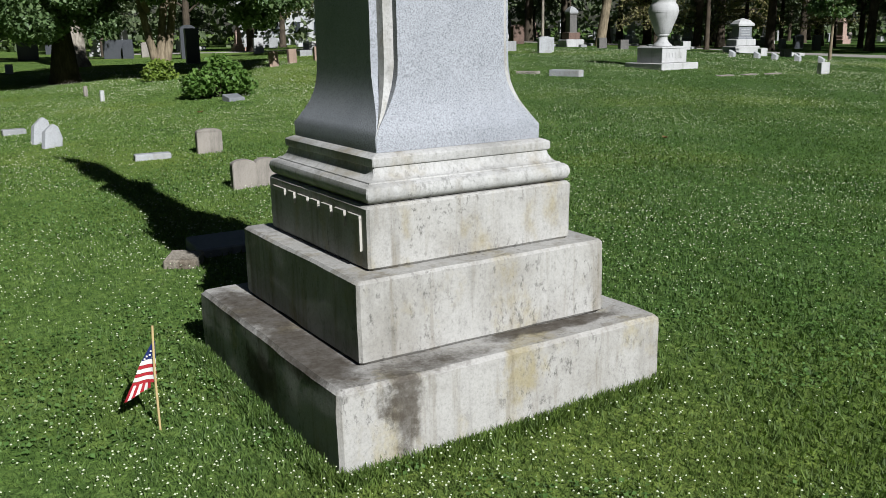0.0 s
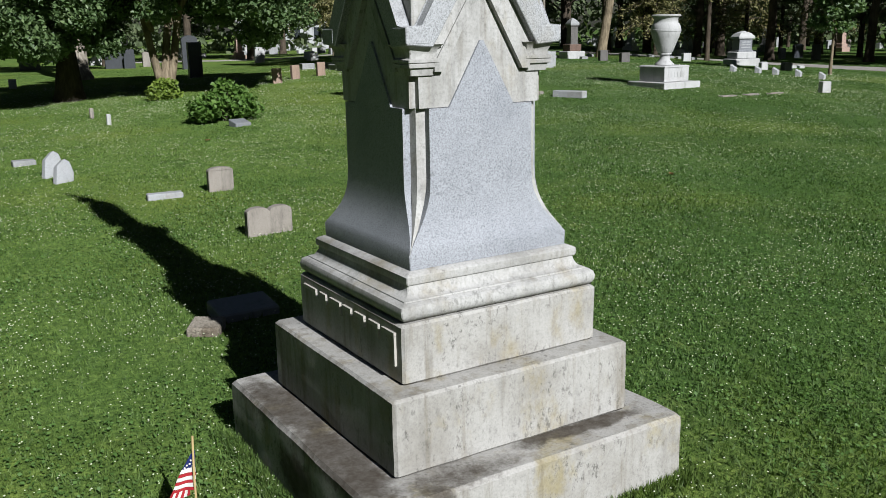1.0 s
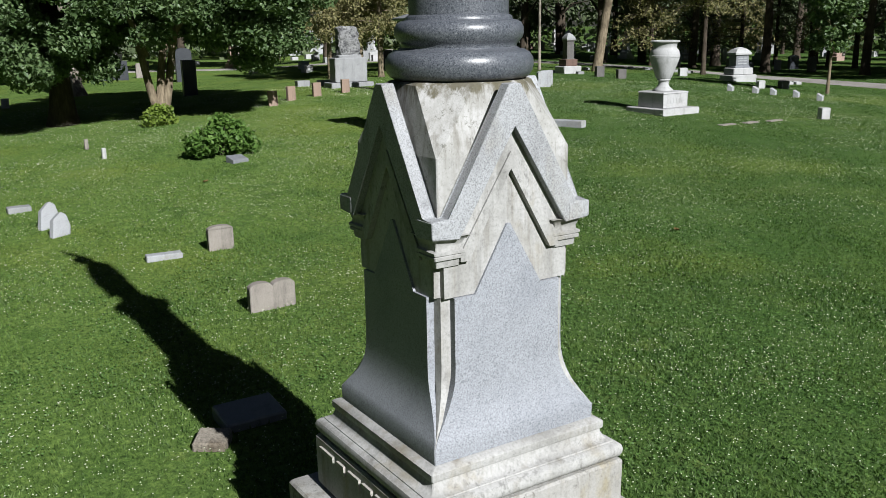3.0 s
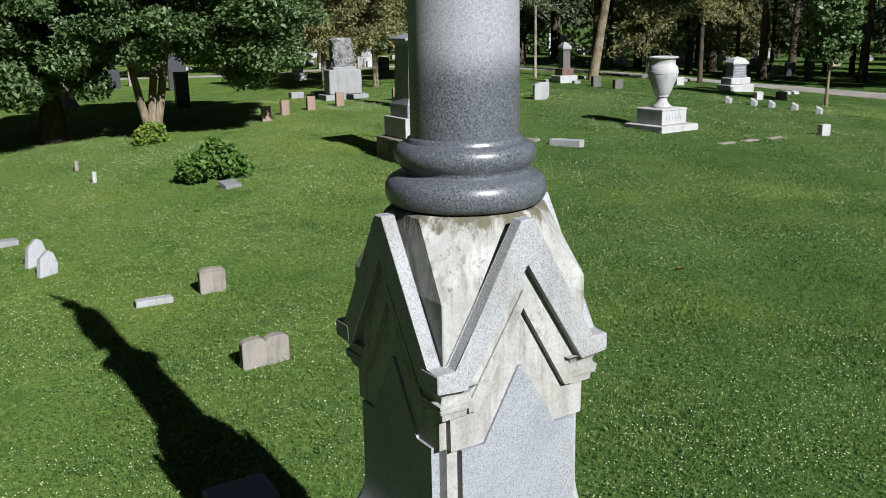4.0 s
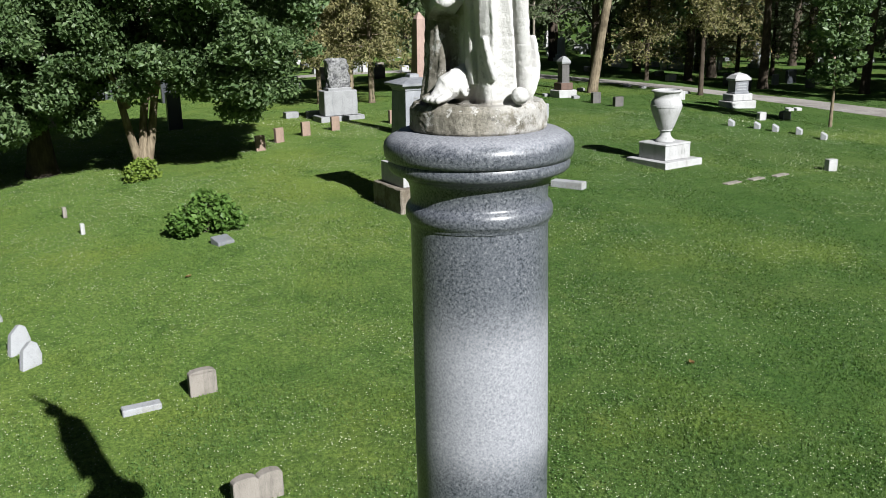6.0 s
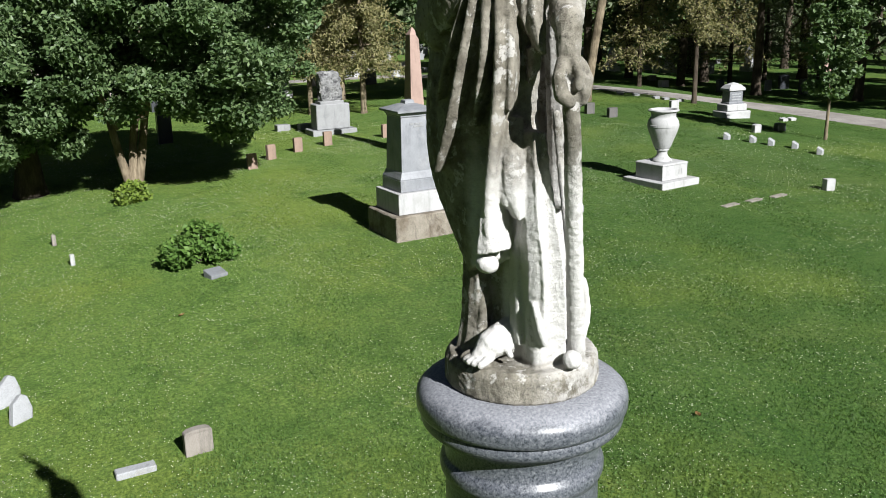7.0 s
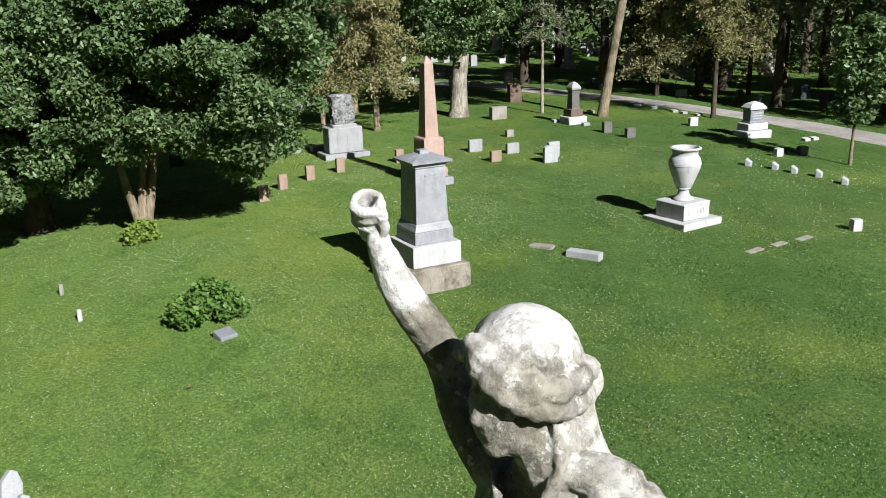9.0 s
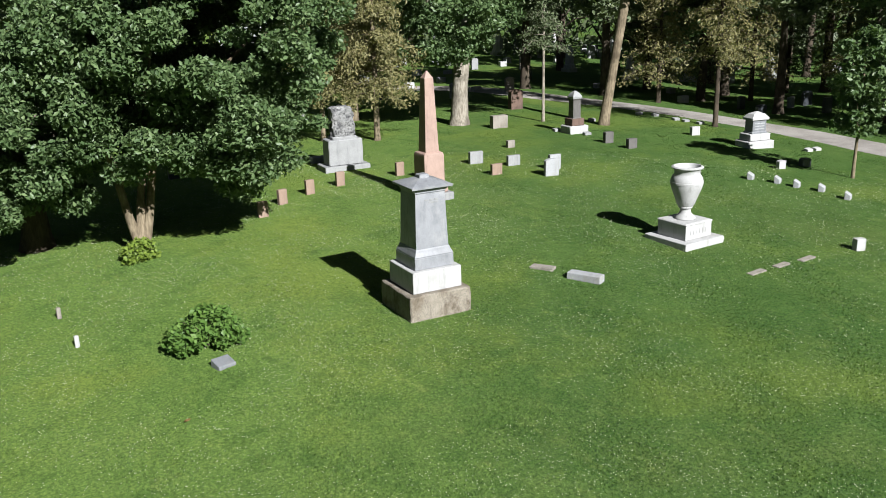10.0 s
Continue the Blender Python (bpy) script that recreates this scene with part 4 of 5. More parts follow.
    sheet([[(-0.250, 0.084, 6.573), (-0.260, 0.163, 6.480), (-0.258, 0.169, 6.415), (-0.248, 0.117, 6.373)], [(-0.260, -0.029, 6.623), (-0.280, -0.020, 6.569), (-0.278, -0.005, 6.501), (-0.258, -0.019, 6.448)],
           [(-0.250, -0.107, 6.657), (-0.264, -0.115, 6.633), (-0.260, -0.103, 6.589), (-0.248, -0.085, 6.522)], [(-0.236, -0.135, 6.663), (-0.238, -0.141, 6.651), (-0.238, -0.137, 6.639), (-0.234, -0.123, 6.620)]], (1, .1, 0), .07)
    fin([(-0.245, -0.140, 6.656), (-0.264, -0.048, 6.611), (-0.262, 0.068, 6.562)], .008, (1, 0, -.4), .03, (.8, 1))
    fin([(-0.248, -0.150, 6.642), (-0.272, -0.040, 6.560), (-0.262, 0.144, 6.472)], .007, (1, 0, .2), .03, (.8, 1))
    fin([(-0.245, -0.143, 6.624), (-0.262, -0.105, 6.548), (-0.264, 0.018, 6.428)], .007, (1, 0, .4), .03, (.8, 1))
    fin([(-0.250, 0.161, 6.503), (-0.255, 0.180, 6.442), (-0.250, 0.166, 6.379)], .014, (1, -.4, 0), .04, (1, 1))
    me = bpy.data.meshes.new("draped_statue")
    bm.to_mesh(me)
    bm.free()
    me.materials.append(M_STATUE)
    ob = new("draped_statue", me)
    r = ob.modifiers.new("union", "REMESH")
    r.mode, r.voxel_size, r.use_smooth_shade = "VOXEL", .0045, True
    s = ob.modifiers.new("worn", "SMOOTH")
    s.factor, s.iterations = .4, 1
    tex = bpy.data.textures.new("weathering", "CLOUDS")
    tex.noise_scale = .022
    d = ob.modifiers.new("weathering", "DISPLACE")
    d.texture, d.strength, d.mid_level = tex, .0055, .5
    return tagged(ob, "weathered lichened marble draped statue with raised arm on the column", "statue")


build_statue()


# ---- gravestones ----
def tablet_mesh(w, d, h, top="round", lean=0.0, seed=0):
    """An upright slab; top: round, flat, slant or twin."""
    bm = bmesh.new()
    pts = [(-w / 2, -.12)]
    if top == "twin":
        for s in (-1, 1):
            pts += [(s * w / 4 + w / 4 * math.sin(a), h * .84 + h * .16 * math.cos(a)) for a in [math.pi * (k / 8 - .5) for k in range(9)]]
    elif top == "round":
        pts += [(w / 2 * math.sin(a), h * .86 + h * .14 * math.cos(a)) for a in [math.pi * (k / 12 - .5) for k in range(13)]]
    elif top == "slant":
        pts += [(-w / 2, h * .62), (-w * .1, h), (w * .22, h * .93), (w / 2, h * .5)]
    else:
        pts += [(-w / 2, h), (w / 2, h)]
    pts.append((w / 2, -.12))
    extrude_poly(bm, pts, lambda u, z, q: (u, q, z), -d / 2, d / 2)
    bmesh.ops.bevel(bm, geom=[e for e in bm.edges if e.calc_length() > .02], offset=min(.012, d * .1), segments=1, affect="EDGES")
    if lean:
        bmesh.ops.rotate(bm, verts=bm.verts, cent=(0, 0, 0), matrix=Matrix.Rotation(radians(lean), 3, "X"))
    return bm


def headstone(x, y, w, d, h, mat, label, top="round", rz=0.0, lean=0.0, group="", roll=0.0):
    ob = mesh_ob("headstone", tablet_mesh(w, d, h, top, lean), mat)
    ob.matrix_basis = pose(x, y, gz(x, y), 0, roll, rz)
    return tagged(ob, label, "gravestone", group)


def grave_marker(x, y, w, d, h, mat, label, rz=0.0, slant=0.0, group="", name="grave_marker"):
    """A low block or flush slab; slant: the top falls towards the front."""
    bm = bmesh.new()
    a = [bm.verts.new(p) for p in ((-w / 2, -d / 2, -.1), (w / 2, -d / 2, -.1), (w / 2, d / 2, -.1), (-w / 2, d / 2, -.1))]
    b = [bm.verts.new(p) for p in ((-w / 2, -d / 2, h - slant), (w / 2, -d / 2, h - slant), (w / 2, d / 2, h), (-w / 2, d / 2, h))]
    bridge(bm, [a, b])
    bmesh.ops.bevel(bm, geom=list(bm.edges), offset=min(.015, h * .25), segments=1, affect="EDGES")
    ob = mesh_ob(name, bm, mat)
    ob.matrix_basis = pose(x, y, gz(x, y), 0, 0, rz)
    return tagged(ob, label, "gravestone", group)


# near the tall monument
headstone(1.43, 6.58, 0.62, 0.13, 0.37, M_TAN, "brownish twin-topped double headstone in the lawn", "twin", -2)
headstone(1.92, 9.93, 0.42, 0.13, 0.40, M_TAN, "small brownish headstone with a curved top", "round", -2)
grave_marker(0.98, 9.91, 0.56, 0.20, 0.10, M_PALE, "long low mottled grey marker half in grass", -6)
headstone(-0.10, 13.61, 0.36, 0.13, 0.50, M_PALE, "leaning broken white marble headstone", "slant", 18, -16, roll=17)
headstone(-0.05, 12.79, 0.34, 0.13, 0.44, M_PALE, "leaning broken white marble headstone", "slant", 20, -18, roll=19)
grave_marker(-0.30, 15.71, 0.45, 0.28, 0.11, M_GREY, "low flat grey marker in the grass", 0)
grave_marker(-0.53, 3.23, 0.30, 0.26, 0.12, M_ROUGH, "rough low brownish stone block in the grass", -35, .04)
grave_marker(-0.05, 3.57, 0.59, 0.43, 0.13, M_BLUE, "dark blue-grey slanted marker in the shadow", 0, .05)
grave_marker(5.14, 17.76, 0.45, 0.37, 0.17, M_BLUE, "small grey slant marker by the shrub", 10, .09)
for px, py, mat in ((2.71, 23.65, M_TAN), (2.66, 21.23, M_WHITE)):
    grave_marker(px, py, .11, .11, .30, mat, "short square stone corner post", 0, 0, "corner posts", "corner_post")
headstone(2.74, 40.08, 0.32, 0.11, 0.43, M_WHITE, "small white headstone under the trees", "flat")


def flag():
    f = thing("grave_flag", -1.64, -0.02, 0, "small stars and stripes flag on a thin wooden stick", "flag", sink=-.04)
    bm = tube(bmesh.new(), [(0, 0, -.16), (.004, .02, .3), (.02, .04, .545)], [.0065] * 3, 8)
    part("stick", bm, M_WOOD, f, "thin pale wooden stick", 40)
    # limp cloth: wide strips hanging from the stick, the fly end folded into upright pleats
    edge = [(.46, .012), (.40, .045), (.36, .075), (.30, .105), (.243, .132), (.19, .160), (.13, .185)]
    wide = lambda z: float(np.interp(-z, [-e[0] for e in edge], [e[1] for e in edge]))

    def pt(u, z, o=0.0):
        """u: metres from the stick outwards, z: height."""
        hx, hy = .004 + .03 * (z / .545) ** 2, .04 * z / .545
        d = .012 * math.sin(u * 55 + z * 20) * min(1, u * 14) + o
        return (hx - .838 * u + .545 * d, hy + .545 * u + .838 * d, z)

    def strip(corners, mat, name):
        """A thin strip of cloth between four corners (u, z): two along the head, two along the foot."""
        (a0, z0), (a1, z1), (b0, y0), (b1, y1) = corners
        bm, n = bmesh.new(), 10
        rows = [[[bm.verts.new(pt((a0 + (a1 - a0) * i / n) * (1 - v) + (b0 + (b1 - b0) * i / n) * v, (z0 + (z1 - z0) * i / n) * (1 - v) + (y0 + (y1 - y0) * i / n) * v, o)) for i in range(n + 1)] for v in (0, .5, 1)] for o in (0, .0016)]
        for side in rows:
            for r0, r1 in zip(side, side[1:]):
                for i in range(n):
                    bm.faces.new((r0[i], r0[i + 1], r1[i + 1], r1[i]))
        for e in (0, 2):
            for i in range(n):
                bm.faces.new((rows[0][e][i], rows[0][e][i + 1], rows[1][e][i + 1], rows[1][e][i]))
        part(name, bm, mat, f, "", 60)

    strip([(.0, .46), (.012, .46), (0, .365), (.072, .355)], M_CLOTH_B, "canton")
    levels = [.365, .338, .318, .296, .278, .256, .238]
    for k, (z0, z1) in enumerate(zip(levels, levels[1:])):
        sag = .012 * k / 5 + .008
        strip([(0, z0), (wide(z0), z0 - sag), (0, z1), (wide(z1), z1 - sag)], M_CLOTH_W if k % 2 == 0 else M_CLOTH_R, "stripe")
    for k in range(7):
        u0, u1 = .035 + .0145 * k, .035 + .0145 * (k + 1)
        foot = .205 - .0125 * k
        strip([(u0, .232 - .002 * k), (u1, .230 - .002 * k), (u0 + .007 * k, foot), (u1 + .007 * (k + 1), foot - .008)], M_CLOTH_R if k % 2 == 0 else M_CLOTH_W, "pleat")
    for u, z in ((.010, .435), (.008, .413), (.024, .405), (.012, .39), (.030, .385), (.045, .378), (.015, .372), (.056, .364)):
        bm = bmesh.new()
        bmesh.ops.create_icosphere(bm, subdivisions=1, radius=.0062, matrix=Matrix.Translation(pt(u, z, -.002)))
        part("star", bm, M_CLOTH_W, f)
    return f


flag()


# ---- the second monument, dark shaft on a white step ----
def second_monument():
    m = thing("grave_monument", 10.71, 17.85, -5, "grey granite pedestal monument on white and rough stone steps", "monument", sink=.02, size=1.08)
    part("rough_base", worn_block(.81, .81, -.15, .60, .03, .025, 11, 10), M_ROUGH, m, "rough brown foundation stone", 25)
    part("white_step", worn_block(.64, .64, .602, 1.12, .012, .003, 12, 4), M_WHITE, m, "white marble step", 30)
    part("plinth", worn_block(.51, .51, 1.122, 1.41, .01, .002, 13, 3), M_DIE, m, "grey granite plinth", 30)
    part("base_moulding", square_stack([(.50, 1.41), (.505, 1.43), (.495, 1.46), (.47, 1.50), (.455, 1.55), (.445, 1.58), (.43, 1.60)]), M_DIE, m, "", 30)
    part("die", square_stack([(.428, 1.60), (.42, 1.75), (.385, 2.88), (.38, 2.90)]), M_DIE, m, "tapered grey granite die", 20)
    part("cornice", square_stack([(.385, 2.90), (.40, 2.92), (.40, 2.95), (.425, 2.97), (.44, 3.0), (.50, 3.02), (.525, 3.03), (.528, 3.075), (.50, 3.09), (.17, 3.20), (.13, 3.205), (.12, 3.27), (.09, 3.29)]), M_DIE, m, "moulded granite cap", 20)
    for k, (x0, w, z) in enumerate(((-.16, .10, 2.72), (-.03, .1, 2.72), (.1, .1, 2.72), (-.06, .26, 2.66))):
        bm = bmesh.new()
        extrude_poly(bm, [(x0, z), (x0 + w, z), (x0 + w, z + .04), (x0, z + .04)], lambda u, w_, d: (u, -d, w_), .38, .398)
        part("raised_bar", bm, M_GREY, m)
    return m


second_monument()


def obelisk():
    m = thing("obelisk", 16.64, 26.89, -4, "pink granite obelisk on a square pedestal", "monument", sink=.05, size=1.08)
    part("foundation", worn_block(.62, .62, -.1, .30, .02, .01, 14, 4), M_GREY, m, "grey foundation step", 30)
    part("base", worn_block(.47, .47, .302, .62, .012, .004, 15, 3), M_RED, m, "", 30)
    part("pedestal", square_stack([(.42, .62), (.42, .66), (.385, .70), (.385, 1.58), (.36, 1.66), (.30, 1.70)]), M_RED, m, "", 20)
    part("shaft", square_stack([(.262, 1.70), (.165, 4.18), (.02, 4.42)]), M_RED, m, "tall tapered pink shaft", 20)
    return m


obelisk()


def urn_monument():
    m = thing("urn_monument", 20.34, 17.76, 0, "white marble urn on a square pedestal and broad slab", "monument", sink=.03, size=1.04)
    part("slab", worn_block(.83, .83, -.12, .20, .015, .006, 16, 5), M_WHITE, m, "", 30)
    part("pedestal", worn_block(.56, .56, .202, .66, .012, .003, 17, 4), M_WHITE, m, "", 30)
    part("ledge", square_stack([(.575, .661), (.58, .67), (.575, .69), (.53, .715)]), M_WHITE, m)
    body = [(.30, .715), (.315, .73), (.31, .76), (.26, .80), (.20, .86), (.165, .93), (.16, 1.02), (.17, 1.05), (.215, 1.06), (.22, 1.085), (.21, 1.10), (.225, 1.16), (.30, 1.40), (.375, 1.62), (.41, 1.76), (.415, 1.87), (.40, 1.96),
            (.37, 2.03), (.335, 2.07), (.325, 2.12), (.33, 2.20), (.36, 2.25), (.405, 2.275), (.41, 2.30), (.385, 2.325), (.34, 2.33), (.31, 2.29), (.28, 2.16), (.2, 2.1)]
    body = [(r * (1.16 if 1.1 < z else 1.0), z) for r, z in body]
    part("urn", lathe(body, 48), M_WHITE, m, "tall carved white urn", 45)
    part("band", lathe([(.468, 1.79), (.489, 1.795), (.491, 1.86), (.475, 1.868)], 48), M_WHITE, m, "", 45)
    for k, (x0, w) in enumerate(((-.36, .10), (-.23, .1), (-.10, .1), (.03, .1), (.16, .1), (.28, .08))):
        bm = bmesh.new()
        extrude_poly(bm, [(x0, .36), (x0 + w * .8, .36), (x0 + w * .8, .52), (x0, .52)], lambda u, w_, d: (u, -d, w_), .552, .568)
        part("raised_bar", bm, M_WHITE, m)
    return m


urn_monument()


def rock_monument():
    m = thing("rock_topped_monument", 16.67, 33.97, -8, "grey granite monument topped by a mottled carved rock", "monument", sink=.05, size=1.08)
    part("slab", worn_block(.95, .55, -.1, .25, .02, .01, 18, 5), M_GREY, m, "", 30)
    part("die", worn_block(.72, .40, .252, 1.28, .03, .012, 19, 5), M_GREY, m, "broad grey granite block", 30)
    bm = worn_block(.46, .30, 1.26, 2.58, .10, .05, 20, 10)
    for v in bm.verts:
        k = noise.noise(v.co * 5.0)
        v.co.x *= 1 + .22 * k - .12 * max(0, (v.co.z - 1.9))
        v.co.y *= 1 + .2 * k
    part("rock", bm, M_ROCK, m, "mottled black and white carved rock", 40)
    part("flat_stone", worn_block(.52, .33, 1.22, 1.40, .03, .02, 21, 4), M_GREY, m, "", 30)
    return m


rock_monument()


def capped_monument():
    m = thing("capped_monument", 35.48, 26.97, -12, "white capped family monument on two broad steps", "monument", sink=.05, size=1.08)
    part("lower_step", worn_block(.70, .50, -.1, .36, .03, .015, 22, 4), M_WHITE, m, "", 30)
    part("upper_step", worn_block(.56, .38, .362, .68, .03, .012, 23, 4), M_WHITE, m, "", 30)
    part("die", square_stack([(.42, .68), (.42, .74), (.37, .78), (.37, 1.26), (.39, 1.28)], ratio=.7), M_BLUE, m, "grey block with raised lines", 20)
    part("cap", square_stack([(.44, 1.28), (.46, 1.30), (.46, 1.38), (.30, 1.54), (.05, 1.64)], ratio=.72), M_WHITE, m, "white hipped cap", 20)
    for k in range(3):
        bm = bmesh.new()
        extrude_poly(bm, [(-.26, .86 + k * .12), (.26, .86 + k * .12), (.26, .91 + k * .12), (-.26, .91 + k * .12)], lambda u, w_, d: (u, -d, w_), .25, .268)
        part("raised_bar", bm, M_PALE, m)
    return m


capped_monument()


def pillar_monument():
    m = thing("pillar_monument", 30.41, 34.37, -8, "grey pillar monument with pointed top on white base", "monument", sink=.05, size=1.08)
    part("base", worn_block(.52, .45, -.1, .42, .03, .02, 24, 4), M_WHITE, m, "", 30)
    part("plinth", worn_block(.34, .34, .422, .76, .015, .004, 25, 3), M_BROWN, m, "", 30)
    part("shaft", square_stack([(.25, .76), (.215, .80), (.205, 1.62), (.235, 1.66), (.25, 1.70)]), M_SLATE, m, "tapered dark shaft", 20)
    part("cap", square_stack([(.252, 1.702), (.26, 1.78), (.24, 1.84), (.14, 1.98), (.03, 2.06)]), M_GREY, m, "pointed grey cap", 20)
    return m


pillar_monument()

# rows of small stones beyond the lawn
RED = "small pink granite headstone in a row"
for px, py, rz, lean in ((10.75, 28.85, -8, -9), (12.02, 30.02, 8, -3), (13.46, 30.66, 0, -2), (15.00, 31.07, -4, 0), (17.71, 30.91, -4, 0)):
    headstone(px, py, .36, .17, .57, M_SALMON, RED, "flat", rz, lean, "pink headstones")
headstone(20.89, 28.42, 0.49, 0.17, 0.45, M_SALMON, "low pink granite headstone", "flat", -4)
headstone(18.48, 29.79, 0.86, 0.32, 0.67, M_SALMON, "low pink granite stone behind the obelisk", "flat", -4)
headstone(21.49, 30.73, 0.64, 0.19, 0.54, M_GREY, "grey granite headstone with flat top", "flat", -8)
headstone(22.52, 29.38, 0.59, 0.19, 0.45, M_GREY, "grey granite headstone with flat top", "flat", -8)
headstone(22.55, 26.87, 0.64, 0.17, 0.71, M_PALE, "pale marble headstone with curved top", "round", -8)
headstone(23.42, 27.71, 0.54, 0.17, 0.64, M_PALE, "pale marble headstone with flat top", "flat", -8)
headstone(25.04, 32.85, 0.39, 0.21, 0.34, M_TAN, "small upright sandstone grave marker", "flat", -8)
headstone(28.25, 38.06, 0.91, 0.38, 0.67, M_TAN, "pale rough-hewn headstone near the trees", "flat", -8)
headstone(33.51, 43.36, 0.81, 0.43, 1.24, M_BROWN, "brown stone monument beside the drive", "round", -8)
headstone(29.71, 31.09, 0.47, 0.24, 0.54, M_SLATE, "small dark granite headstone", "flat", -8, group="dark headstones")
headstone(29.59, 29.38, 0.49, 0.24, 0.47, M_SLATE, "small dark granite headstone", "flat", -8, group="dark headstones")
headstone(35.40, 30.64, 0.52, 0.21, 0.45, M_WHITE, "low white marble headstone near the drive", "flat", -8)
grave_marker(15.56, 36.75, 0.64, 0.43, 0.28, M_GREY, "low pale grey marker in the grass", -4)
grave_marker(16.51, 36.16, 0.75, 0.43, 0.26, M_GREY, "low pale grey marker in the grass", -4)
for px, py in ((29.93, 35.20), (30.45, 33.43), (33.97, 36.89), (38.36, 37.56), (38.70, 36.58), (38.64, 34.90), (38.68, 34.19), (38.81, 33.24)):
    grave_marker(px, py, .38, .28, .16, M_GREY, "low pale marker near the drive", -10, .03, "markers near the drive")
for px, py in ((29.05, 22.09), (29.48, 21.12), (29.62, 20.33), (29.92, 19.43), (29.73, 18.18)):
    grave_marker(px, py, .36, .22, .30, M_PALE, "small pale slant-faced marker in a row", 24, .13, "slant markers")
for px, py in ((37.01, 25.02), (37.65, 25.01), (40.15, 15.21), (34.40, 16.58)):
    grave_marker(px, py, .36, .28, .16, M_WHITE, "low white stone marker in the grass", -8, .04)
headstone(32.00, 22.85, 0.39, 0.21, 0.37, M_WHITE, "small white headstone with rounded top", "round", -8)
headstone(33.47, 22.71, 0.48, 0.27, 0.37, M_DARK, "small dark rounded headstone in the grass", "round", -8)
headstone(24.29, 14.26, 0.32, 0.24, 0.37, M_WHITE, "short white marble marker", "flat", -20)
for px, py, w in ((19.79, 14.54, .68), (20.93, 14.56, .6), (22.07, 14.53, .68)):
    grave_marker(px, py, w, .22, .035, M_TAN, "flush grey slab in the grass", 4, 0, "flush slabs")
grave_marker(14.96, 18.22, 0.70, 0.32, 0.07, M_TAN, "flush brownish slab in the lawn", -60)
grave_marker(15.33, 16.81, 1.0, 0.34, 0.19, M_PALE, "long low pale granite block", -66)


# ---- trees ----
def blob_points(g, centre, radius, n):
    p = g.normal(size=(n, 3))
    p /= np.linalg.norm(p, axis=1, keepdims=True)
    p *= g.uniform(.25, 1.2, (n, 1)) ** .7
    return np.asarray(centre) + p * np.asarray(radius)


def crown_points(g, blobs, total):
    vol = np.array([np.prod(r) ** (2 / 3) for _, r in blobs])
    cnt = np.maximum(20, (total * vol / vol.sum()).astype(int))
    return np.concatenate([blob_points(g, c, r, k) for (c, r), k in zip(blobs, cnt)])


def broadleaf(x, y, trunk, limbs, region, nblobs, nleaf, size, mat, bark_mat, seed, label, blob=(.9, 1.5), name="tree", flat=.62, hollow=.35, bare=(0, 0)):
    """trunk: points and radii; limbs: further tubes; region: centre and half axes of the crown, filled with uneven clumps."""
    t = thing(name, x, y, 0, label, "tree", sink=.05, size=1.07)
    bm = bmesh.new()
    tube(bm, [p for p, _ in trunk], [r for _, r in trunk], 14)
    for v in bm.verts:
        v.co += noise.noise_vector(v.co * 2.5 + Vector((seed, 0, 0))) * .05
    part("trunk", bm, bark_mat, t, "", 60)
    for l in limbs:
        bm = tube(bmesh.new(), [p for p, _ in l], [r for _, r in l], 9)
        part("limb", bm, bark_mat, t, "", 60)
    g = np.random.default_rng(seed)
    (cx, cy, cz), (rx, ry, rz) = region
    blobs = []
    while len(blobs) < nblobs:
        p = g.uniform(-1, 1, 3)
        q = np.linalg.norm(p)
        if q > 1 or q < hollow:
            continue
        s = g.uniform(*blob)
        c = (cx + p[0] * rx, cy + p[1] * ry, cz + p[2] * rz)
        if c[2] - s * flat < bare[1] and math.hypot(c[0] * .838 - c[1] * .545, .35 * (c[0] * .545 + c[1] * .838)) < bare[0] + s:
            continue
        blobs.append((c, (s, s, s * flat)))
    leaf_cloud("crown", crown_points(g, blobs, nleaf), size, mat, .45, t, seed=seed)
    return t


TREE = "broad dark-green maple with a low crown and forked trunk"
broadleaf(6.17, 27.96, [((0, 0, -.1), .34), ((0, 0, .25), .25), ((.05, 0, .8), .16), ((.12, .05, 1.6), .13), ((.3, .1, 2.6), .12), ((.4, .1, 4.5), .08)],
          [[((.06, -.08, .15), .17), ((.30, -.12, 1.2), .135), ((.52, -.1, 2.4), .115), ((1.0, -.1, 4.2), .07)], [((-.06, -.05, .15), .17), ((-.30, -.05, 1.2), .13), ((-.50, 0, 2.4), .105), ((-.9, 0, 4.2), .07)],
           [((.3, .1, 2.4), .12), ((1.6, -.6, 4.4), .08), ((3.4, -1.4, 6.2), .04)], [((-.3, 0, 2.2), .11), ((-1.2, -1.0, 4.0), .07), ((-2.2, -1.8, 6.0), .04)], [((.4, .1, 4.0), .1), ((.6, -1.4, 6.5), .07), ((.4, -2.6, 8.5), .03)]],
          ((1.9, -.5, 6.4), (4.4, 4.3, 4.8)), 400, 195000, .155, M_LEAF, M_BARK, 21, TREE, (.35, .85), hollow=.5, bare=(.5, 2.4))
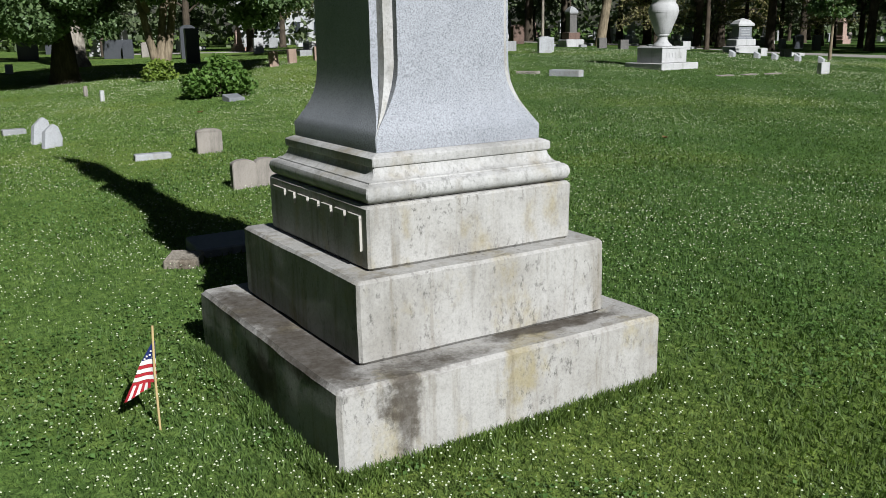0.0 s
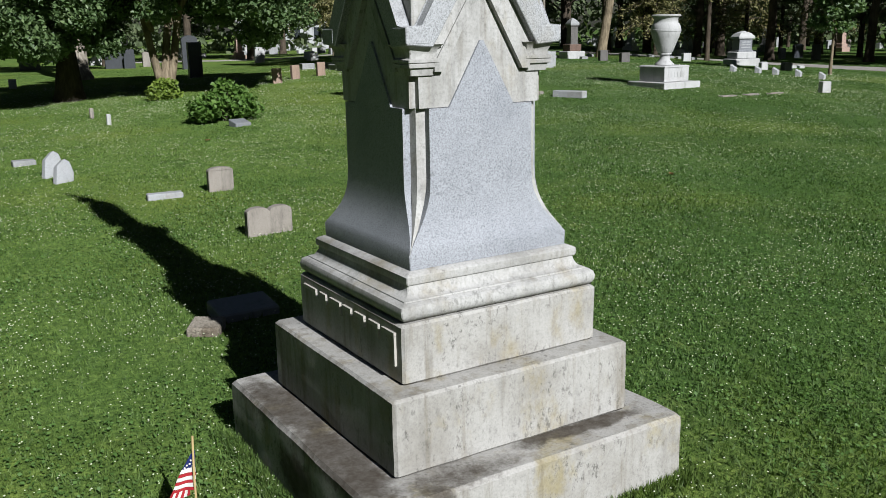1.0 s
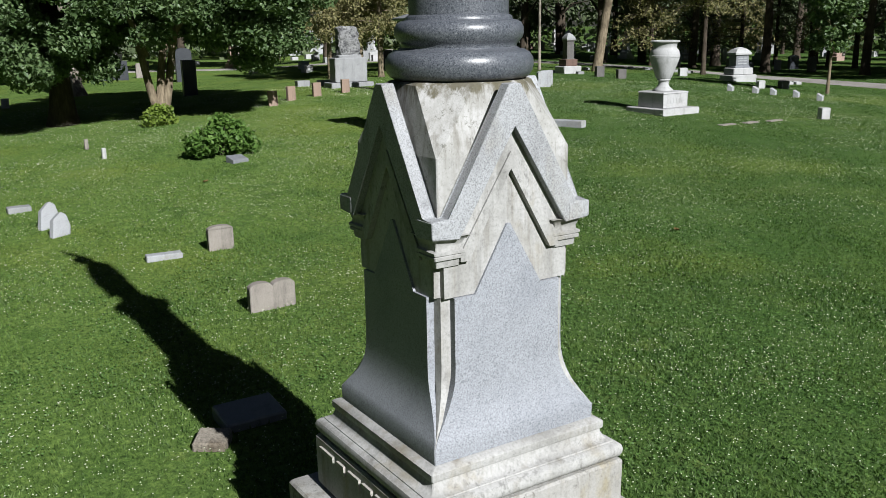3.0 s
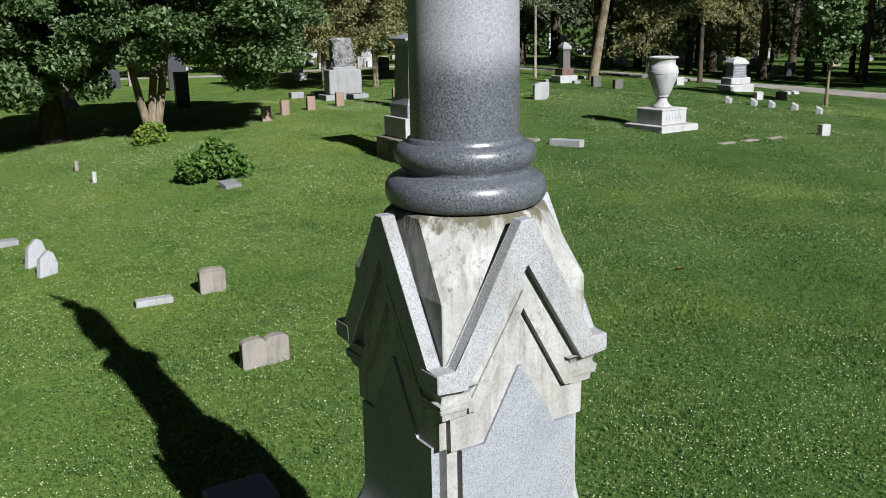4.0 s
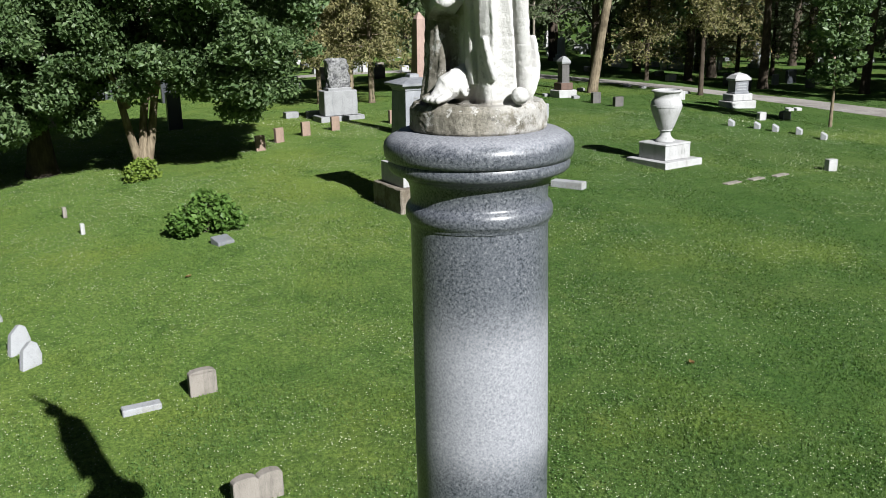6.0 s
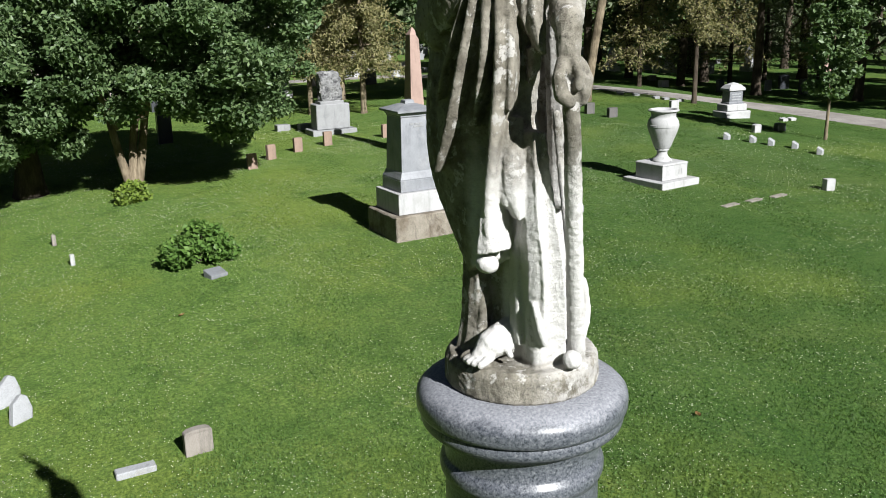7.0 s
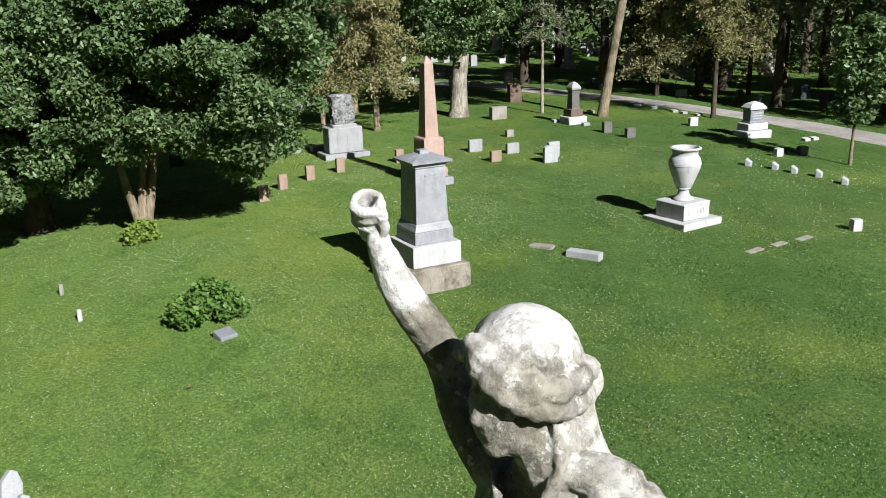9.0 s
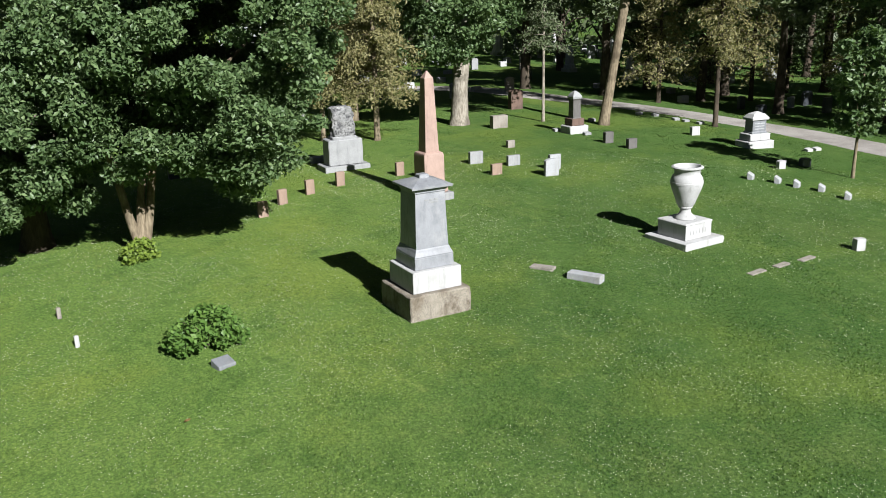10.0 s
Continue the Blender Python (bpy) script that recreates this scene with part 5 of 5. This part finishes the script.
broadleaf(3.52, 31.30, [((0, 0, -.1), .62), ((0, 0, .4), .46), ((.03, 0, 1.3), .38), ((-.05, .1, 2.8), .32), ((0, 0, 6), .2)],
          [[((0, 0, 1.6), .15), ((-1.4, -1.2, 2.4), .1), ((-2.6, -2.0, 2.8), .05)], [((0, 0, 2), .15), ((1.5, -1.0, 3.2), .1), ((2.8, -1.4, 4), .05)], [((0, 0, 1.2), .16), ((-.5, -.4, 2.4), .12), ((-1.0, -.8, 4.2), .06)]],
          ((-1.2, -1.6, 4.4), (4.4, 3.4, 2.9)), 230, 95000, .155, M_LEAF, M_BARK_DARK, 22, "broad dark-green tree with a thick shaded trunk", (.35, .85), hollow=.4)


def shrub():
    t = thing("shrub", 5.22, 19.05, 0, "low leafy green shrub standing alone in the lawn", "shrub")
    g = np.random.default_rng(31)
    bm = bmesh.new()
    for k in range(14):
        a, r = g.uniform(0, 6.28), g.uniform(.2, .75)
        tube(bm, [(0, 0, -.05), (r * .5 * math.cos(a), r * .4 * math.sin(a), .35), (r * math.cos(a), r * .8 * math.sin(a), g.uniform(.5, .95))], [.02, .014, .006], 6)
    tagged(part("stems", bm, M_BARK_DARK, t), kind="stuff")
    blobs = [((.84 * q * math.cos(a), .66 * q * math.sin(a), .18 + (.85 - .55 * q) * h), (.24, .24, .2)) for q, a, h in ((g.random() ** .6, g.uniform(0, 6.28), g.random()) for _ in range(34))]
    leaf_cloud("leaves", crown_points(g, blobs, 3800), .135, M_LEAF_BRIGHT, .6, t, seed=32, aspect=.75)
    return t


shrub()


def weeds():
    t = thing("leafy_weed", 5.80, 27.0, 0, "bright green weeds at the foot of the tree", "plant")
    g = np.random.default_rng(33)
    blobs = [((g.uniform(-.42, .5), g.uniform(-.3, .2), g.uniform(.08, .62)), (.2, .18, .18)) for _ in range(20)]
    leaf_cloud("leaves", crown_points(g, blobs, 1500), .13, M_WEED, .5, t, seed=34, aspect=.8)


weeds()


def conifer(x, y, h, r, seed, low=2.0, mat=None, bark_mat=None, label="", whorls=16, per=7, nleaf=9000, thick=.16, size=.17, lean=(0, 0)):
    t = thing("conifer", x, y, 0, label or "thin old conifer with brownish drooping branches", "tree", sink=.05, size=1.07)
    g = np.random.default_rng(seed)
    top = (lean[0], lean[1], h)
    bm = tube(bmesh.new(), [(0, 0, -.1), (0, 0, .3), tuple(c * .4 for c in top), top], [thick * 1.35, thick, thick * .75, thick * .15], 10)
    part("trunk", bm, bark_mat or M_BARK, t, "", 60)
    pts, bm = [], bmesh.new()
    for k in range(whorls):
        z = low + (h - low) * (k / whorls) ** 1.1
        rad = r * (1 - .8 * (k / whorls))
        for _ in range(per):
            a = g.uniform(0, 6.28)
            L = rad * g.uniform(.5, 1.1)
            p0 = np.array([top[0] * z / h, top[1] * z / h, z])
            p1 = p0 + [L * .6 * math.cos(a), L * .6 * math.sin(a), .05 * L]
            p2 = p0 + [L * math.cos(a), L * math.sin(a), -.22 * L]
            tube(bm, [p0, p1, p2], [.03, .018, .006], 5)
            m = max(6, nleaf // (whorls * per))
            s = g.uniform(.25, 1.05, (m, 1))
            q = np.where(s < .6, p0 + (p1 - p0) * s / .6, p1 + (p2 - p1) * (s - .6) / .4)
            pts.append(q + g.normal(size=(m, 3)) * [.14, .14, .09] * (1 + L * .2))
    tagged(part("branchwork", bm, bark_mat or M_BARK, t), kind="stuff")
    leaf_cloud("needles", np.concatenate(pts), size, mat or M_NEEDLE, .2, t, seed=seed + 1, aspect=.4)
    return t


conifer(19.37, 41.46, 11, 2.5, 41, 2.5, nleaf=24000, thick=.13)
conifer(21.35, 39.26, 12, 2.7, 42, 2.3, nleaf=30000, thick=.15)
conifer(26.09, 50.97, 13, 3.2, 43, 2.3, nleaf=18000, thick=.32, bark_mat=M_BARK_PALE)
conifer(23.9, 46.6, 15, 3.0, 47, 3.2, nleaf=26000, thick=.26)
conifer(31.57, 38.32, 10, 1.5, 44, 3.9, M_NEEDLE_DARK, M_BARK_PALE, nleaf=7000, thick=.09, label="thin pale-stemmed young conifer")
for seed, (px, py) in enumerate(((43.8, 41.2), (49.3, 42.6), (50.8, 39.3), (55.9, 40.2), (56.6, 36.2))):
    tagged(conifer(px, py, 11 + seed % 3, 2.6 + .3 * (seed % 2), 90 + 3 * seed, 1.6, M_NEEDLE_DARK if seed % 2 else M_NEEDLE, M_BARK_DARK, "half-bare conifer with twiggy dead lower branches", whorls=20, nleaf=7000, thick=.15, size=.2), group="half-bare conifers")
conifer(38.94, 32.31, 12, 2.3, 46, 3.6, M_NEEDLE, M_BARK_DARK, nleaf=10000, thick=.14)


def big_trees():
    broadleaf(27.30, 40.48, [((0, 0, -.1), .62), ((0, 0, .5), .45), ((.08, 0, 2.0), .40), ((.25, 0, 3.4), .42), ((.6, 0, 5.0), .30), ((.9, 0, 8), .2)],
              [[((.1, 0, 3.0), .20), ((-.9, -.2, 4.6), .15), ((-2.1, -.3, 6.6), .09)], [((.3, 0, 3.5), .22), ((.9, -.2, 4.6), .2), ((1.5, -.3, 5.2), .13), ((1.9, -.3, 6.4), .06)]],
              ((-.2, 0, 7.3), (4.0, 3.6, 4.2)), 105, 36000, .20, M_LEAF, M_BARK_PALE, 51, "large old tree with thick pale trunk", (.45, .95), hollow=.55)
    broadleaf(33.63, 35.57, [((0, 0, -.1), .34), ((.03, -.03, .5), .27), ((.3, -.3, 3), .25), ((.62, -.6, 6), .22), ((1.0, -.8, 10), .15)], [],
              ((1.0, -.6, 10.5), (3.8, 3.5, 3.0)), 40, 12000, .28, M_LEAF, M_BARK, 52, "leaning bare-stemmed tree with a high crown", (.9, 1.5))
    broadleaf(33.31, 20.32, [((0, 0, -.1), .075), ((0, 0, 1.5), .06), ((.03, 0, 3.5), .04), ((0, 0, 5.4), .015)],
              [[((0, 0, 1.6), .03), ((.5, .1, 2.6), .015)], [((0, 0, 2.0), .03), ((-.5, -.2, 3.0), .015)]],
              ((.1, 0, 3.6), (1.05, 1.0, 2.2)), 46, 5200, .19, M_LEAF, M_BARK, 53, "slender young street tree with a narrow crown", (.28, .5))
    broadleaf(6.6, 45.5, [((0, 0, -.1), .8), ((0, 0, .6), .52), ((-.1, 0, 4), .46), ((.1, 0, 6.5), .40), ((.3, 0, 10), .3)], [[((-.2, -.2, 5.3), .17), ((-.8, -.4, 5.6), .12), ((-1.3, -.5, 6.1), .05)], [((.1, 0, 7), .2), ((1.2, 0, 9), .12)]],
              ((.4, .5, 11.5), (4, 4, 2.6)), 40, 12000, .3, M_LEAF, M_BARK_PALE, 54, "old half-bare tree with a pale barkless trunk", (.9, 1.5))


big_trees()


def woodland():
    """Trees beyond the drive and behind the left hand stand; far ones share the same few shapes."""
    g = random.Random(9)
    kinds = []
    for k in range(4):
        kinds.append(broadleaf(60 + 9 * k, 62 - 4 * k, [((0, 0, -.1), .42), ((0, 0, .5), .32), ((.1, 0, 3), .27), ((.2, .1, 7), .18), ((.2, .1, 11), .08)],
                               [[((.1, 0, 3), .1), ((1.3, .6, 4), .07), ((2.6, .8, 4.3), .03)], [((.1, 0, 3.4), .1), ((-1.2, -.7, 4.4), .06), ((-2.5, -1.2, 4.6), .03)]],
                               ((0, 0, 8.2 + .4 * k), (3.9, 3.9, 3.5)), 60, 7500, .36, M_LEAF if k % 2 else M_NEEDLE_DARK, M_BARK_DARK, 61 + k, "tall shady woodland tree", (.6, 1.2)))
        tagged(kinds[-1], group="woodland trees")
    for k in range(2):
        kinds.append(conifer(52 + 8 * k, 50 + 8 * k, 14, 2.6, 71 + k, 2.6, M_NEEDLE_DARK, M_BARK_DARK, "dark woodland conifer with hanging branches", nleaf=6000, size=.34, thick=.2))
        tagged(kinds[-1], group="woodland trees")
    spots = [(43.37, 45.98), (48.53, 40.84), (46.77, 33.89), (47.80, 28.11), (46.03, 21.99), (47.77, 16.10), (41.80, 52.25), (37.62, 57.47), (49.11, 48.07), (52.25, 41.80), (54.24, 33.95), (54.64, 27.08), (52.59, 19.31), (57.47, 49.11), (59.56, 39.71), (59.56, 31.35), (60.61, 22.99), (45.98, 56.43), (31.35, 64.79), (37.62, 68.97), (52.25, 60.61),
             (66.88, 45.98), (67.92, 35.53), (67.92, 26.12), (56.42, 12.86), (62.70, 12.54), (25.08, 66.88), (18.81, 62.70), (11.66, 65.01), (5.22, 64.79), (-3.14, 61.34), (-8.39, 53.50), (-4.94, 45.35), (14.63, 73.15), (22.99, 79.42), (43.89, 75.24), (33.44, 83.60), (2.09, 77.33), (-9.40, 66.88), (-13.26, 41.80), (75.24, 54.34), (77.33, 41.80), (77.33, 29.26), (62.70, 73.15), (52.25, 85.69), (12.54, 87.78), (-6.27, 85.69), (73.15, 16.72)]
    for n, (px, py) in enumerate(spots):
        if n % 4 == 3 and 24 < px < 46:
            continue
        src = kinds[n % 6]
        px, py = px + g.uniform(-1, 1), py + g.uniform(-1, 1)
        c = copy_thing(src, pose(px, py, gz(px, py) - .05, 0, 0, g.uniform(0, 360)))
        s = g.uniform(.85, 1.15)
        c.scale = (s, s, s)


woodland()


def far_woods():
    """A belt of distant foliage that closes the view, and an unseen light-blocking part."""
    g = np.random.default_rng(81)
    n = 140000
    a = g.uniform(-.5, 5.783, n)
    # nearer belt behind the view, added to keep sky light off shaded faces
    rad = np.where((a > 2.9) & (a < 5.6), g.uniform(44, 62, n), g.uniform(95, 125, n))
    p = np.stack([rad * np.cos(a), rad * np.sin(a), g.uniform(0, 1, n) ** .8 * (13 + 4 * np.sin(a * 17)) + .3], 1)
    tagged(leaf_cloud("far_woods", p, .95, M_NEEDLE_DARK, .3, seed=82), "dark distant woods with an unseen belt added against sky light", "woods", kind="stuff")


far_woods()


def far_house():
    h = thing("house", 41.80, 100.32, -25, "white clapboard house seen between the trees", "house")
    bm = bmesh.new()
    bridge(bm, [ring_verts(bm, 6, 0, .05, hy=4), ring_verts(bm, 6, 5.5, .05, hy=4)])
    part("wall", bm, M_SIDING, h)
    bm = bmesh.new()
    extrude_poly(bm, [(-4.4, 5.5), (4.4, 5.5), (0, 8.5)], lambda u, w, d: (d, u, w), -6.4, 6.4)
    part("roof", bm, M_ROOF, h)
    for x0 in (-4, -1.5, 1.0, 3.4):
        w = part("window", worn_block(.5, .06, 0, 1.5, .02, 0, 1, 1), M_SIDING, h)
        w.location = (x0, -4.03, 1.2)
        p = part("pane", worn_block(.4, .02, .1, 1.4, .005, 0, 1, 1), M_GLASS, w)
        p.location = (0, -.055, 0)


far_house()


def far_graves():
    g = random.Random(12)
    spots = 0
    while spots < 120:
        px, py = g.uniform(-4, 74), g.uniform(24, 84)
        u, v = .545 * px + .838 * py, .838 * px - .545 * py
        if u < 52 or abs(v) > u * .52 or (abs(px - 38) < 4 and py < 50):
            continue
        spots += 1
        k = g.random()
        if k < .55:
            headstone(px, py, g.uniform(.5, .9), .22, g.uniform(.6, 1.1), g.choice((M_WHITE, M_GREY, M_GREY, M_DARK, M_TAN)), "distant weathered headstone under the trees", g.choice(("round", "flat")), g.uniform(-12, 12), 0, "distant headstones")
        elif k < .85:
            grave_marker(px, py, .7, .4, g.uniform(.3, .5), g.choice((M_WHITE, M_GREY)), "distant low grave block under the trees", g.uniform(-12, 12), 0, "distant grave blocks")
        else:
            bm = square_stack([(.5, -.1), (.5, .35), (.36, .36), (.36, .6), (.27, .64), (.24, g.uniform(1.4, 2.0)), (.05, 2.2)])
            ob = mesh_ob("grave_pillar", bm, g.choice((M_WHITE, M_GREY, M_RED)))
            ob.matrix_basis = pose(px, py, gz(px, py), 0, 0, g.uniform(-12, 12))
            tagged(ob, "distant tapered grave pillar on a stepped base", "gravestone", "distant pillars")
    # large stones in the shade behind the left hand trees
    for px, py, w, h, mat, top in ((11.94, 59.34, 1.9, 1.25, M_DARK, "flat"), (14.85, 53.11, 1.0, 2.1, M_DARK, "round"), (6.66, 61.77, 1.3, 1.3, M_DARK, "flat"), (10.57, 38.5, .62, 1.65, M_DARK, "flat")):
        headstone(px, py, w, .45, h, mat, "large dark granite headstone in the shade", top, -8)
    ob = mesh_ob("grave_pillar", square_stack([(.7, -.1), (.7, .3), (.5, .32), (.5, .6), (.33, .65), (.27, 1.7), (.3, 1.75), (.05, 2.0)]), M_WHITE)
    ob.matrix_basis = pose(12.4, 67.8, gz(12.4, 67.8), 0, 0, -8)
    tagged(ob, "white marble grave pillar behind the trees", "gravestone", "distant pillars")


far_graves()


def fallen_leaf(x, y, rz):
    """A dry curled leaf on the lawn."""
    bm = bmesh.new()
    rows = [[bm.verts.new((u * .075, v * .05 * (1 - abs(u) ** 1.6), .03 + .025 * abs(v) + .012 * u * u)) for v in (-1, -.5, 0, .5, 1)] for u in (-1, -.5, 0, .5, 1)]
    for p, q in zip(rows, rows[1:]):
        for i in range(4):
            bm.faces.new((p[i], p[i + 1], q[i + 1], q[i]))
    bmesh.ops.solidify(bm, geom=bm.faces[:], thickness=.002)
    ob = mesh_ob("fallen_leaf", bm, M_DRY, 60)
    ob.matrix_basis = pose(x, y, gz(x, y), 0, 0, rz)
    return tagged(ob, "dry brown curled leaf fallen on the lawn", "leaf", "fallen leaves")


for lx, ly, la in ((3.6, 15.67, 20), (8.65, 6.26, 70), (6.9, 9.2, 140)):
    fallen_leaf(lx, ly, la)


# ---- grass and clover ----
def grass():
    g = np.random.default_rng(91)

    def scatter(n, rmin, rmax, power):
        """Points on the lawn, thinning out away from the monument."""
        r = (g.uniform(rmin ** power, rmax ** power, n)) ** (1 / power)
        a = g.uniform(-1.15, 1.15, n) * np.where(r > 9, .62, 1.0) + math.atan2(.838, .545)
        a += g.normal(0, .22, n)
        x, y = -2.3 + r * np.cos(a) + g.normal(0, .7, n), -4.2 + r * np.sin(a) + g.normal(0, .7, n)
        # the rest all round the monument
        m = n // 5
        q, t = 34 * g.random(m) ** .62, g.uniform(0, 2 * np.pi, m)
        x, y, r = np.concatenate([x, q * np.cos(t)]), np.concatenate([y, q * np.sin(t)]), np.concatenate([r, np.maximum(3, q)])
        ok = ~((np.abs(x) < 1.04) & (np.abs(y) < 1.04))
        return x[ok], y[ok], r[ok]

    x, y, r = scatter(640000, 1.9, 62, .64)
    edge = np.arange(14000)
    side = g.integers(0, 2, len(edge))
    s = g.uniform(-1.1, 1.1, len(edge))
    off = 1.06 + np.abs(g.normal(0, .05, len(edge)))
    x = np.concatenate([x, np.where(side == 0, s, -off)])
    y = np.concatenate([y, np.where(side == 0, -off, s)])
    r = np.concatenate([r, np.full(len(edge), 4.0)])
    tall = np.concatenate([np.ones(len(r) - len(edge)), g.uniform(.7, 1.9, len(edge))])
    n = len(x)
    h = (.026 + .028 * g.random(n)) * tall * np.clip(1.08 - .012 * r, .6, 1)
    w = (.0033 + .00072 * r) * g.uniform(.7, 1.3, n)
    a = g.uniform(0, 2 * np.pi, n)
    la, lm = g.uniform(0, 2 * np.pi, n), g.uniform(.1, .9, n) * h
    z = ground_z(x, y) - .006
    b0 = np.stack([x - np.cos(a) * w, y - np.sin(a) * w, z], 1)
    b1 = np.stack([x + np.cos(a) * w, y + np.sin(a) * w, z], 1)
    tp = np.stack([x + np.cos(la) * lm, y + np.sin(la) * lm, z + h], 1)
    v = np.stack([b0, b1, tp], 1).reshape(-1, 3)
    tagged(raw_mesh("grass", v, np.arange(3 * n), 3, M_BLADE), "short mown grass blades of the cemetery lawn", "grass", kind="stuff")
    # clover leaves between the blades near the monument
    x, y, r = scatter(70000, 1.8, 15, 1.2)
    keep = np.array([noise.noise(Vector((a * .5, b * .5, 7.0))) + .5 * noise.noise(Vector((a * 2.1, b * 2.1, 9.0))) for a, b in zip(x, y)]) > -.05
    x, y = x[keep], y[keep]
    c = np.stack([x, y, ground_z(x, y) + g.uniform(.02, .05, len(x))], 1)
    tagged(leaf_cloud("clover_leaves", c, .026, M_CLOVER, 1.2, seed=92, aspect=.9), "small green clover leaves in the lawn", "clover", kind="stuff")
    # clover heads
    x, y, r = scatter(72000, 1.8, 44, .85)
    keep = np.array([noise.noise(Vector((a * .35, b * .35, 2.0))) + .35 * noise.noise(Vector((a * 1.3, b * 1.3, 4.0))) for a, b in zip(x, y)]) > g.uniform(-.5, .55, len(x))
    x, y, r = x[keep], y[keep], r[keep]
    n = len(x)
    s = (.0046 + .00030 * r) * g.uniform(.6, 1.4, n)
    c = np.stack([x, y, ground_z(x, y) + g.uniform(.035, .065, n)], 1)
    o = np.array([(1, 0, 0), (0, 1, 0), (-1, 0, 0), (0, -1, 0), (0, 0, 1), (0, 0, -1)], float)
    v = (c[:, None] + o[None] * s[:, None, None]).reshape(-1, 3)
    f = np.array([0, 1, 4, 1, 2, 4, 2, 3, 4, 3, 0, 4])
    tagged(raw_mesh("clover_flowers", v, (np.arange(n)[:, None] * 6 + f).ravel(), 3, M_FLOWER), "white clover flower heads in the lawn", "clover", kind="stuff")


grass()
